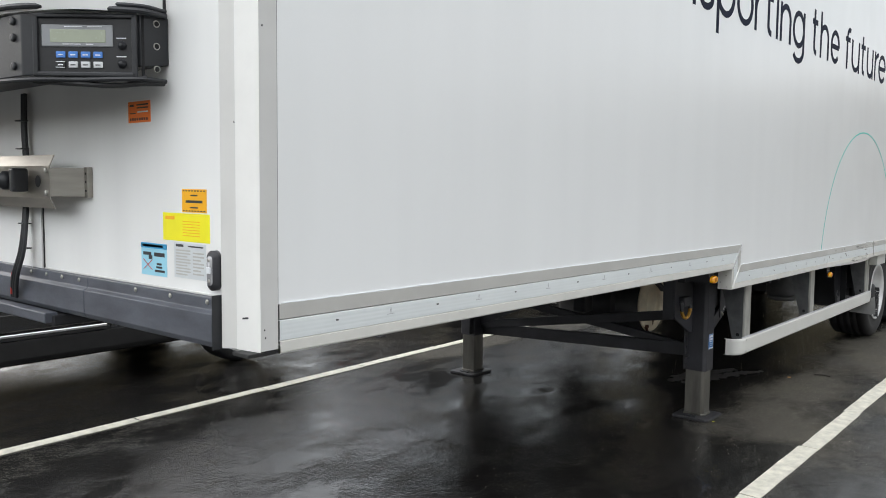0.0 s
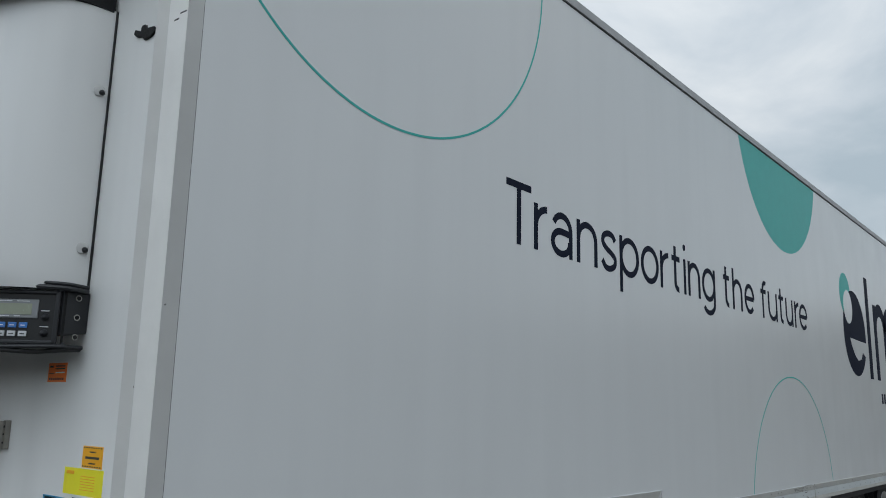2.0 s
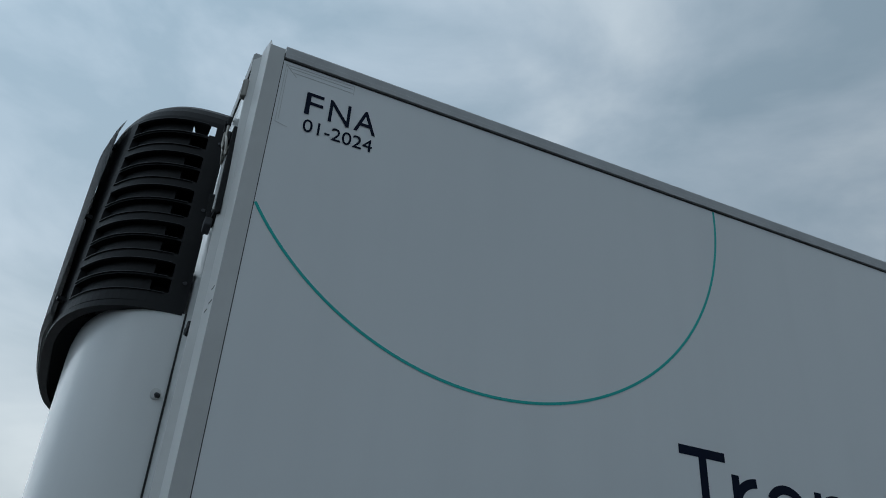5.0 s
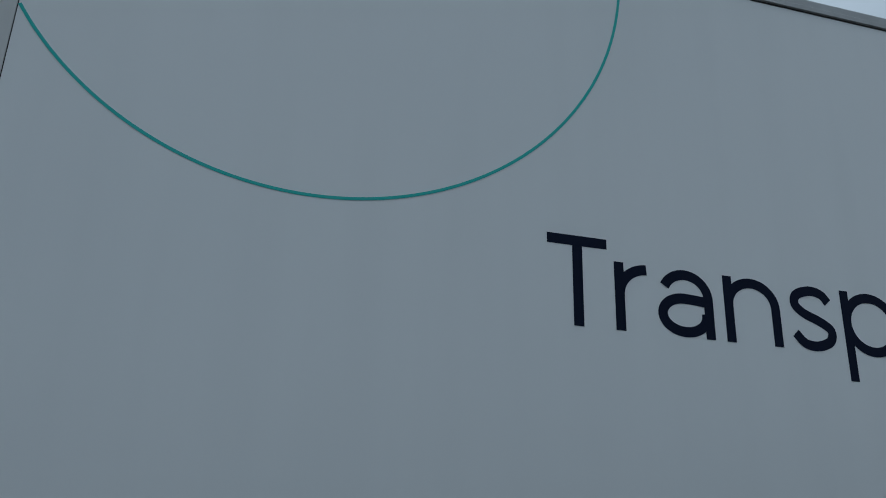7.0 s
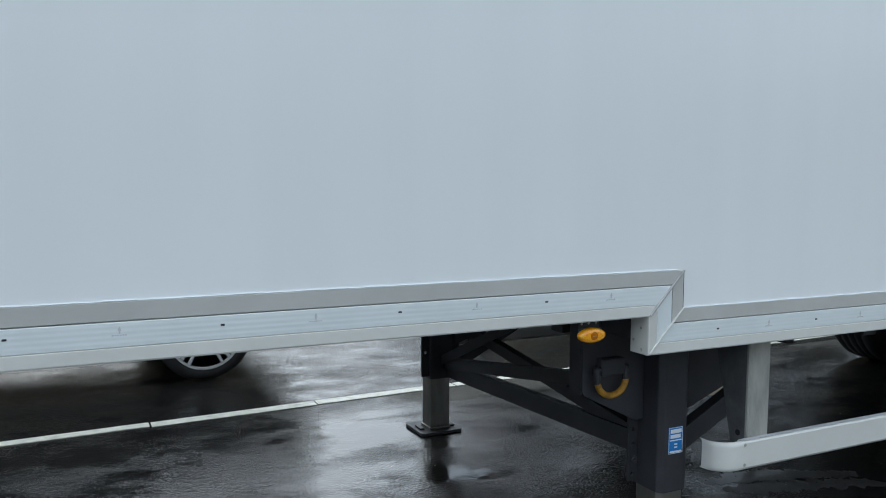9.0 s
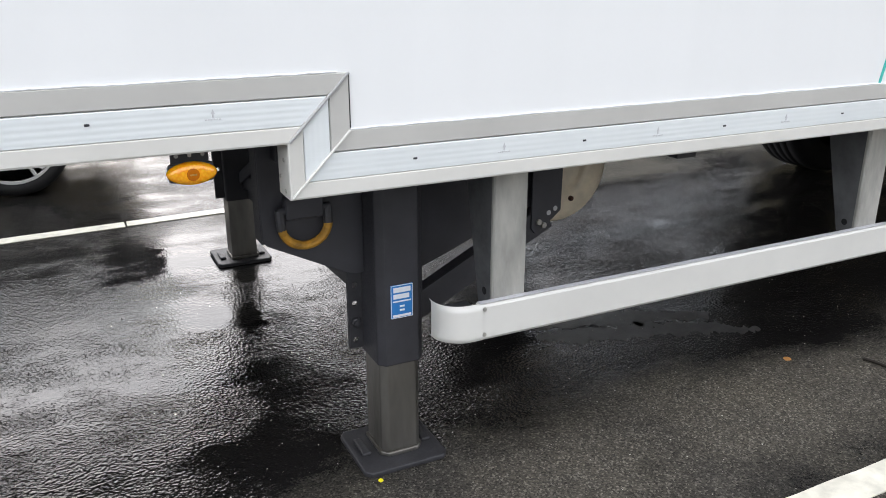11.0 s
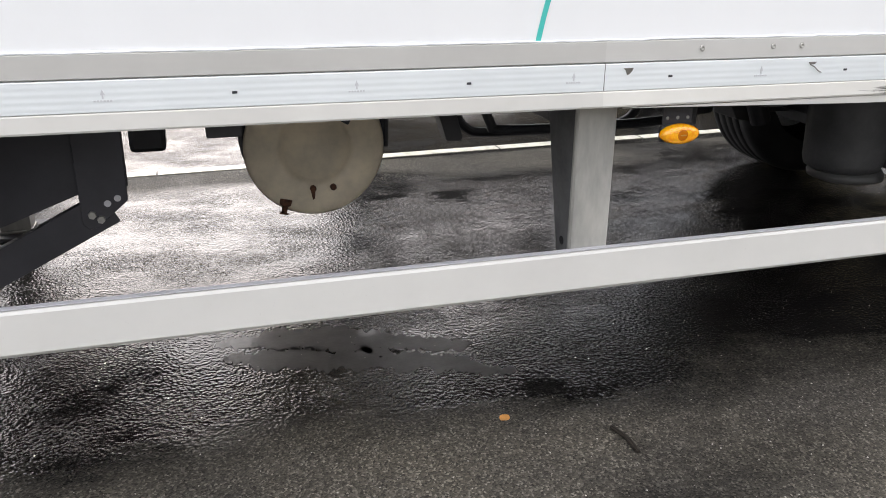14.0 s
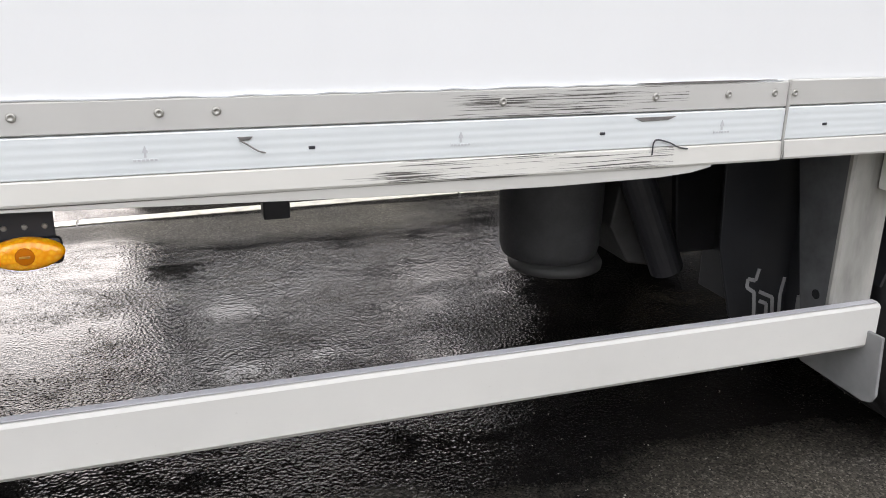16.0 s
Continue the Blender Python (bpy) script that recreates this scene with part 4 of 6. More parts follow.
pos_lamp = part("position_lamp", pill_mesh(LY, LZ, 0.0215, 0.034, FRONT_X, 0.012), S_DARK, trailer, "dark oval position lamp with grey lens", True)
part("lens", pill_mesh(LY, LZ, 0.0155, 0.030, 0.013, 0.008), GREY_LENS, pos_lamp, "", True)
for z in (1.218, 1.276):
    part("bolt", bm_lathe([(0, 0.006), (0.004, 0.004)], (0.0085, LY, z), (-1, 0, 0), 10), BOLT, pos_lamp)
part("reflector", bm_box(0.004, 0.0085, LY - 0.008, LY + 0.008, 1.239, 1.256, 0.001), S_WHITE, pos_lamp)
part("marker_pill", pill_mesh(0.128, 3.836, 0.015, 0.034, FRONT_X + 0.01, 0.012), LEG_STEEL, trailer, "small grey marker beside the roof edge", True)

# air-line bracket of stainless steel on an angled stand-off, with couplings and cables
stand(0.0, 0.033, 0.0)
br = part("coupling_bracket", bm_prism([(-0.046, 1.574), (-0.062, 1.538), (-0.062, 1.430), (-0.046, 1.396), (-0.043, 1.397), (-0.059, 1.432), (-0.059, 1.536), (-0.043, 1.573)], 0.905, 1.85, "y"), STAINLESS, trailer, "stainless coupling bracket with flared edges")
part("stand_off", bm_prism([(-0.061, 0.907), (-0.058, 0.910), (0.034, 0.830), (0.032, 0.826)], 1.437, 1.531, "z"), STAINLESS, br)
part("stand_off_lip", bm_box(0.016, FRONT_X, 0.806, 0.828, 1.434, 1.534, 0.002), STAINLESS, br)
for z in (1.456, 1.485, 1.512):
    part("hole", bm_lathe([(0, 0.0045), (0.001, 0.0045)], (0.0165, 0.817, z), (-1, 0, 0), 10), VENT_DARK, br)
for z in (1.448, 1.522):
    part("bolt", bm_lathe([(0, 0.010), (0.005, 0.009), (0.007, 0.004)], (-0.062, 0.928, z), (-1, 0, 0), 8), BOLT, br)
part("oval_hole", bm_lathe([(0, 0.020), (0.001, 0.020)], (-0.0622, 0.990, 1.486), (-1, 0, 0), 20), VENT_DARK, br)
coupling_prof = [(0, 0.022), (0.03, 0.022), (0.032, 0.032), (0.055, 0.032), (0.06, 0.026), (0.095, 0.024), (0.10, 0.015)]
for y in (1.13, 1.44):
    part("coupling", bm_lathe(coupling_prof, (-0.062, y, 1.488), (-1, 0.25, 0), 20), BLACK_PLASTIC, br, "black air-line coupling" if y < 1.2 else "", True)
part("coupling_flap", bm_box(-0.125, -0.07, 1.040, 1.072, 1.450, 1.530, 0.008), BLACK_PLASTIC, br)
stand(0.0)
for k, (dy, r) in enumerate(((0.0, 0.0075), (0.013, 0.006), (0.023, 0.0065))):
    part("cable", bm_tube([(0.015, 1.285 + dy, 1.80), (0.012, 1.285 + dy, 1.66), (0.014, 1.275 + dy, 1.50), (0.0, 1.268 + dy, 1.36), (-0.015, 1.262 + dy * 1.4, 1.24), (-0.03, 1.29 + dy * 1.6, 1.14), (-0.01, 1.35 + dy * 1.6, 1.06)], r, 8, 6), BLACK_PLASTIC, trailer, "black cable bundle down the front" if k == 0 else "")
part("cable", bm_tube([(-0.012, 1.312, 1.20), (-0.03, 1.33, 1.15), (-0.02, 1.37, 1.07)], 0.004, 8, 6), S_RED, trailer, "red air line in the bundle")
for z in (1.70, 1.60, 1.33, 1.24):
    part("cable_tie", bm_box(-0.012, 0.02, 1.274, 1.318, z, z + 0.005, 0.002), BLACK_PLASTIC, trailer)
part("panel_seam", bm_box(FRONT_X - 0.003, FRONT_X + 0.001, 1.206, 1.213, 1.172, 1.42, 0.0005), BLACK_LINE, front_wall)
part("cover_strip", bm_box(FRONT_X - 0.008, FRONT_X + 0.001, 1.215, 1.30, 1.172, 1.42, 0.002), FRONT_WHITE, front_wall)
part("sealant", bm_box(FRONT_X - 0.003, FRONT_X + 0.001, 0.125, 1.21, 1.1715, 1.177, 0.001), POST_GREY, front_wall)

# latch with wire clip high on the front wall, and a small cable hook
lat = part("roof_latch", bm_prism([(0.098, 3.250), (0.232, 3.258), (0.212, 3.660), (0.116, 3.645)], 0.018, FRONT_X + 0.004, "x", 0.002), VENT_DARK, trailer, "black latch frame with a steel wire clip")
part("latch_plate", bm_prism([(0.124, 3.272), (0.202, 3.292), (0.220, 3.545), (0.140, 3.534)], 0.014, 0.0185, "x", 0.001), POST_WHITE, lat)
part("wire_clip", bm_tube([(0.012, 0.203, 3.518), (0.002, 0.186, 3.570), (0.0, 0.224, 3.622), (0.0, 0.232, 3.690)], 0.0052, 8, 6), STAINLESS, lat, "bent steel wire")
part("wire_clip", bm_tube([(0.012, 0.124, 3.512), (0.002, 0.116, 3.572), (0.0, 0.146, 3.612), (0.0, 0.150, 3.668)], 0.0052, 8, 6), STAINLESS, lat)
part("wire_clip", bm_tube([(0.002, 0.186, 3.574), (0.002, 0.116, 3.580)], 0.0048, 8, 3), STAINLESS, lat)
part("wire_clip", bm_tube([(0.010, 0.203, 3.520), (0.010, 0.124, 3.516)], 0.0048, 8, 3), STAINLESS, lat)
part("wire_sleeve", bm_tube([(0.0, 0.232, 3.682), (0.0, 0.238, 3.706), (0.0, 0.222, 3.722), (0.0, 0.168, 3.708), (0.0, 0.152, 3.692), (0.0, 0.150, 3.662)], 0.0085, 8, 6), VENT_DARK, lat, "black sleeve over the wire loop")
part("catch", bm_box(0.002, 0.018, 0.150, 0.192, 3.595, 3.640, 0.004), S_DARK, lat)
part("catch", bm_box(0.006, 0.018, 0.136, 0.164, 3.535, 3.560, 0.003), BOLT, lat)
part("lever", bm_bar((0.012, 0.176, 3.262), (0.004, 0.160, 3.352), 0.022, 0.008, 0.002), VENT_DARK, lat)
part("lever", bm_tube([(0.008, 0.196, 3.258), (0.006, 0.186, 3.300), (0.004, 0.178, 3.330)], 0.004, 6, 4), STAINLESS, lat)
part("lever_foot", bm_prism([(0.122, 3.205), (0.136, 3.188), (0.158, 3.182), (0.176, 3.215), (0.186, 3.238), (0.122, 3.236)], -0.004, 0.022, "x", 0.004), S_DARK, lat)
hook = part("hook", bm_prism([(0.25, 2.845), (0.243, 2.859), (0.207, 2.845), (0.202, 2.862), (0.181, 2.862), (0.172, 2.845), (0.145, 2.842), (0.124, 2.839), (0.118, 2.818), (0.143, 2.807), (0.181, 2.805), (0.193, 2.821), (0.231, 2.829)], 0.026, FRONT_X + 0.004, "x", 0.002), VENT_DARK, trailer, "small black cable hook")

# ---- refrigeration unit on the front wall ----
UY, UH, UD = 1.25, 0.862, 0.462
HOOD_LOW, HOOD_TOP = 2.972, 3.926


def unit_curve(shrink=1.0, depth=1.0, n=56):
    pts = []
    for k in range(n + 1):
        a = math.pi * k / n
        c, s = math.cos(a), math.sin(a)
        pts.append((FRONT_X - UD * depth * abs(s) ** 0.667, UY - UH * shrink * math.copysign(abs(c) ** 0.667, c)))
    return pts


def unit_shell(levels):
    return bm_grid([[(x, y, z) for x, y in unit_curve(sh, dp)] for z, sh, dp in levels])


def unit_at(u, out=0.0):
    """A place on the plan curve at angle u (degrees from the near edge), moved out by out."""
    a = radians(u)
    def p(b):
        c, s = math.cos(b), math.sin(b)
        return Vector((FRONT_X - UD * abs(s) ** 0.667, UY - UH * math.copysign(abs(c) ** 0.667, c)))
    q = p(a)
    t = (p(a + 0.01) - p(max(a - 0.01, 1e-4))).normalized()
    return q + Vector((-t.y, t.x)) * out


def unit_strip(u0, u1, z0, z1, o0, o1, n=20, lean=0.0):
    """A raised strip along the hood; lean turns it (degrees of u per strip height)."""
    rows_ = []
    for k in range(n + 1):
        u = u0 + (u1 - u0) * k / n
        i, o = unit_at(u, o0), unit_at(u, o1)
        i2, o2 = unit_at(u + lean, o0), unit_at(u + lean, o1)
        rows_.append([(i.x, i.y, z0), (o.x, o.y, z0 + 0.004), (o2.x, o2.y, z1 - 0.004), (i2.x, i2.y, z1)])
    b = bm_grid(rows_)
    for row in (rows_[0], rows_[-1]):
        b.faces.new([b.verts.new(q) for q in row])
    return b


SIGN = 1.0 if unit_at(60, 0.01).x < unit_at(60, 0.0).x else -1.0
PAIRS = [3.812 - 0.163 * k for k in range(5)]  # upper edge of each pair of slots


def split_at(z):
    """Where the louvred side ends at the middle panel: it leans outwards to the foot."""
    return 50.0 + 14.0 * (3.85 - z) / 0.87


def hood():
    """Hood shell with pairs of long slots sunk into both sides, deepest at the outer ends; open on top."""
    levels = [(HOOD_LOW, 0, 1.0, 0.95), (HOOD_LOW + 0.02, 0, 1.0, 1.0)]
    for top in reversed(PAIRS):
        for z0, z1 in ((top - 0.122, top - 0.066), (top - 0.056, top)):
            levels += [(z0, 0, 1.0, 1.0), (z0 + 0.008, 1, 1.0, 1.0), (z1 - 0.003, 1, 1.0, 1.0), (z1, 0, 1.0, 1.0)]
    levels += [(3.832, 0, 1.0, 1.0), (3.862, 0, 0.994, 0.985), (3.890, 0, 0.982, 0.955), (3.912, 0, 0.962, 0.90), (HOOD_TOP, 0, 0.93, 0.80), (HOOD_TOP, 0, 0.88, 0.66)]
    rows_ = []
    for z, sunk, sh, dp in levels:
        sp = split_at(min(z, 3.85))
        near = [(0.2, 0), (1.2, 0), (2.6, 0), (4.2, 0), (4.8, 2), (7.5, 2), (10.2, 2), (10.8, 1)]
        near += [(10.8 + (sp - 9.0 - 10.8) * k / 12, 1) for k in range(1, 13)] + [(sp - 8.2, 0), (sp - 4, 0), (sp, 0)]
        mid_ = [(sp + (180 - 2 * sp) * k / 14, 0) for k in range(1, 14)]
        row = []
        for u, deep in near + mid_ + [(180 - u, d) for u, d in reversed(near)]:
            q = unit_at(u, -SIGN * (0.0, 0.024, 0.075)[deep] * sunk)
            row.append((FRONT_X + (q.x - FRONT_X) * dp, UY + (q.y - UY) * sh, z))
        rows_.append(row)
    b = bm_grid(rows_)
    for f in [f for f in b.faces if 3.765 < f.calc_center_median().z < 3.806 and f.calc_center_median().y < 0.50 and -0.12 < f.calc_center_median().x < -0.02 and f.calc_area() > 0.0004]:
        b.faces.remove(f)  # the uppermost slot is open to the sky
    return b


unit = part("refrigeration_unit", hood(), HOOD, trailer, "refrigeration unit with black louvred hood")
for top in PAIRS:
    for z in (top - 0.128, top - 0.061, top - 0.001):
        end = split_at(z) - 8.5
        for a, b in ((5.5, end), (180 - end, 174.5)):
            part("louvre", unit_strip(a, b, z, z + 0.006, -0.004 * SIGN, 0.006 * SIGN, 26), HOOD_LIP, unit)
centre_rows = []
for z, o in ((2.99, 0.016), (3.02, 0.030), (3.40, 0.032), (3.80, 0.030), (3.87, 0.016)):
    sp = split_at(min(z, 3.85)) + 1.0
    for_z = [unit_at(sp + (180 - 2 * sp) * k / 24, o * SIGN) for k in range(25)]
    centre_rows.append([(q.x, q.y, z) for q in for_z])
centre = bm_grid(centre_rows)
bmesh.ops.solidify(centre, geom=centre.faces[:], thickness=0.008)
part("middle_panel", centre, HOOD, unit, "smooth black middle panel standing proud of the louvres")
for z0, z1 in ((3.05, 3.07), (3.42, 3.44), (3.78, 3.80)):
    for u in (split_at(3.4) + 3, 177 - split_at(3.4)):
        part("panel_hinge", unit_strip(u, u + 2, z0, z1, -0.002 * SIGN, 0.028 * SIGN, 3), HOOD, unit)
part("hood_rim", unit_strip(0.4, 179.6, HOOD_LOW - 0.012, HOOD_LOW + 0.018, -0.030 * SIGN, 0.004 * SIGN, 60), HOOD, unit)
for z in (3.09, 3.411, 3.734):
    c = unit_at(1.1, 0.001 * SIGN)
    part("bolt", bm_lathe([(0, 0.008), (0.003, 0.007)], (c.x, c.y, z), (-0.15, -1, 0), 10), LEG_GREY, unit)
door = part("unit_door", unit_shell([(1.960, 1.0, 0.76), (1.985, 1.0, 0.79), (2.02, 1.0, 0.80), (2.945, 1.0, 0.80), (HOOD_LOW, 1.0, 0.79)]), FRONT_WHITE, trailer, "white curved lower door of the refrigeration unit", True)
part("door_gap", bm_box(0.028, FRONT_X + 0.002, UY - UH - 0.005, UY - UH + 0.001, 1.955, HOOD_LOW, 0.001), BLACK_LINE, door)
knob_me = bm_lathe([(0, 0.0105), (0.003, 0.010), (0.006, 0.008), (0.012, 0.0075), (0.014, 0.004)], (0, 0, 0), (-0.45, -0.9, 0), 14)
knob_me = mesh_of(knob_me, "door_knob", BLACK_PLASTIC, True)
recess_me = mesh_of(bm_lathe([(0, 0.020), (0.0022, 0.018), (0.0025, 0.012)], (0, 0, 0), (-0.45, -0.9, 0), 20), "knob_recess", POST_GREY, True)
for z in (2.655, 2.10):
    shared("door_knob", knob_me, door, (0.003, 0.380, z))
    shared("knob_recess", recess_me, door, (-0.005, 0.383, z + 0.006))

# control box below the door: its face is turned towards the near corner
BOX = [(FRONT_X, 0.362), (-0.050, 0.362), (-0.054, 0.369), (-0.248, 0.593), (-0.268, 0.62), (-0.285, 0.80), (-0.290, 1.25), (-0.285, 1.70), (-0.268, 1.88), (-0.05, 2.13), (FRONT_X, 2.13)]
stand(0.0, 0.008, 0.012)
box_bm = bm_prism(BOX, 1.766, 1.946, "z", 0.004)
for v in box_bm.verts:
    if v.co.z < 1.80:
        v.co.z += 0.045 * max(0.0, (v.co.x + 0.29) / 0.325)  # the underside rises towards the wall
ctl = part("control_box", box_bm, BLACK_PLASTIC, trailer, "black control box with display and keys")
DU, DN = Vector((-0.653, 0.757, 0.0)), Vector((-0.757, -0.653, 0.0))
ORG = Vector((-0.100, 0.420, 0.0))
panel_turn = Matrix((DU, -DN, Vector((0, 0, 1)))).transposed().to_4x4()
panel_turn.translation = ORG


def on_panel(name, u0, u1, z0, z1, n0, n1, mat, bev=0.002, label="", smooth=False):
    """A block on the turned face: u runs along the face, n stands out of it."""
    own = bm_box(u0, u1, -n1, -n0, z0, z1, bev)
    bmesh.ops.transform(own, matrix=panel_turn, verts=own.verts)
    return part(name, own, mat, ctl, label, smooth)


def panel_knob(name, prof, u, z, n, mat, seg=18):
    c = ORG + DU * u + DN * n
    return part(name, bm_lathe(prof, (c.x, c.y, z), DN, seg), mat, ctl, "", True)


on_panel("display_panel", -0.066, 0.222, 1.772, 1.940, -0.004, 0.006, CAR_TRIM, 0.005)
for u0, u1, z0, z1 in ((-0.066, 0.222, 1.930, 1.943), (-0.066, 0.222, 1.768, 1.782), (0.208, 0.224, 1.768, 1.943), (-0.068, -0.052, 1.768, 1.943)):
    on_panel("bezel", u0, u1, z0, z1, 0.004, 0.014, BLACK_PLASTIC, 0.004)
on_panel("display_surround", 0.0, 0.199, 1.851, 1.912, 0.005, 0.0095, LCD_FRAME, 0.003)
on_panel("display", 0.020, 0.175, 1.8625, 1.8985, 0.009, 0.0105, LCD, 0.001, "pale green display")
for u0, u1, z in ((0.030, 0.070, 1.905), (0.085, 0.135, 1.905), (0.055, 0.075, 1.857), (0.09, 0.14, 1.857)):
    on_panel("key_print", u0, u1, z, z + 0.0022, 0.009, 0.0105, S_WHITE, 0)
for k in range(4):
    u = 0.160 - k * 0.0347
    for z0, mts in ((1.8205, (BTN_BLUE,) * 4), (1.793, (CAR_TRIM, BTN_WHITE, BTN_WHITE, BTN_WHITE))):
        on_panel("key", u - 0.026, u, z0, z0 + 0.0175, 0.005, 0.010, mts[k], 0.0015)
        on_panel("key_print", u - 0.020, u - 0.006, z0 + 0.0065, z0 + 0.0095, 0.0095, 0.0108, S_WHITE if mts[k] is not BTN_WHITE else S_DARK, 0)
        if mts[k] is CAR_TRIM:
            for e in (0.0, 0.0155):
                on_panel("key_print", u - 0.0255, u - 0.0005, z0 + e, z0 + e + 0.0018, 0.0095, 0.0108, S_WHITE, 0)
for z in (1.805, 1.856):
    panel_knob("switch", [(0, 0.013), (0.003, 0.012), (0.005, 0.008), (0.013, 0.007), (0.015, 0.004)], -0.024, z, 0.006, BLACK_PLASTIC)
    on_panel("key_print", -0.036, -0.008, z + 0.019, z + 0.0215, 0.0055, 0.007, S_WHITE, 0)
# side block with ring screws beside the display
for z in (1.797, 1.861, 1.924):
    part("screw_head", bm_lathe([(0, 0.0105), (0.003, 0.0098), (0.003, 0.0075), (0.001, 0.007)], (-0.004, 0.3625, z), (0, -1, 0), 18), BOLT, ctl)
    part("screw_hole", bm_lathe([(0, 0.0072), (0.0032, 0.007)], (-0.004, 0.3625, z), (0, -1, 0), 14), VENT_DARK, ctl)
part("block_groove", bm_box(-0.050, -0.042, 0.3605, 0.364, 1.772, 1.942, 0.001), VENT_DARK, ctl)
for y, z in ((0.66, 1.800), (0.66, 1.880), (0.66, 1.925)):
    part("screw_head", bm_lathe([(0, 0.012), (0.006, 0.011), (0.008, 0.006)], (-0.272, y, z), (-1, -0.1, 0), 16), BLACK_PLASTIC, ctl)
lip = [(0.020, 0.352), (-0.065, 0.352), (-0.165, 0.475), (-0.268, 0.60), (-0.300, 0.80), (-0.305, 1.25), (-0.300, 1.7), (-0.10, 2.1)]
lift = [0.0, 0.003, 0.010, 0.014, 0.016, 0.016, 0.014, 0.0]
part("hood_lip", bm_tube([(x, y, 1.947 + d) for (x, y), d in zip(lip, lift)], 0.0085, 8, 8), BLACK_PLASTIC, ctl)
part("hood_lip", bm_tube([(x + 0.004, y + 0.006, 1.962 + d) for (x, y), d in zip(lip, lift)], 0.006, 8, 8), BLACK_PLASTIC, ctl)
part("lower_lip", bm_tube([(x, y + 0.004, 1.764 - d * 0.4) for (x, y), d in zip(lip, lift)], 0.007, 8, 8), BLACK_PLASTIC, ctl)
part("torn_seal", bm_tube([(0.015, 0.358, 1.758), (-0.05, 0.358, 1.752), (-0.10, 0.42, 1.746), (-0.17, 0.49, 1.749), (-0.25, 0.59, 1.757)], 0.0075, 8, 8), RUBBER, ctl, "torn rubber seal under the box")
part("torn_seal", bm_tube([(-0.04, 0.354, 1.772), (-0.07, 0.374, 1.760), (-0.09, 0.402, 1.764)], 0.005, 8, 5), LEG_GREY, ctl)

# ---- landing legs ----
stand(0.100)
# pale discs on the bracket: light through its holes, put into the colour
hole_me = mesh_of(bm_lathe([(0, 0.008), (0.0012, 0.0075)], (0, 0, 0), (0, -1, 0), 14), "hole", plain("painted_hole_light", (0.45, 0.45, 0.46), 0.6))
bolt_me = mesh_of(bm_lathe([(0, 0.015), (0.010, 0.0145), (0.012, 0.010), (0.018, 0.009), (0.019, 0.004)], (0, 0, 0), (0, -1, 0), 8), "bolt", CHASSIS)


def drilled_strip(x0, x1, ya, yb, z0, z1, holes, r):
    """An upright flat bar with round holes through it."""
    own = bmesh.new()
    xc, h = (x0 + x1) / 2, 0.02
    cuts = [z0]
    for z in holes:
        cuts += [z - h, z + h]
    cuts.append(z1)
    for k in range(0, len(cuts), 2):
        if cuts[k + 1] - cuts[k] > 1e-4:
            bm_box(x0, x1, min(ya, yb), max(ya, yb), cuts[k], cuts[k + 1], 0, own)
    n, hw = 16, (x1 - x0) / 2
    square = [(1, -1 + 0.5 * k) for k in range(4)] + [(1 - 0.5 * k, 1) for k in range(4)] + [(-1, 1 - 0.5 * k) for k in range(4)] + [(-1 + 0.5 * k, -1) for k in range(4)]
    for zc in holes:
        loops = []
        for y in (ya, yb):
            rim, edge = [], []
            for u, v in square:
                d = math.hypot(u, v)
                rim.append(own.verts.new((xc + r * u / d, y, zc + r * v / d)))
                edge.append(own.verts.new((xc + hw * u, y, zc + h * v)))
            loops.append((rim, edge))
        (r0, e0), (r1, e1) = loops
        for k in range(n):
            j = (k + 1) % n
            own.faces.new((r0[k], r0[j], e0[j], e0[k]))
            own.faces.new((r1[k], r1[j], e1[j], e1[k]))
            own.faces.new((r0[k], r0[j], r1[j], r1[k]))
            own.faces.new((e0[k], e0[j], e1[j], e1[k]))
    return own


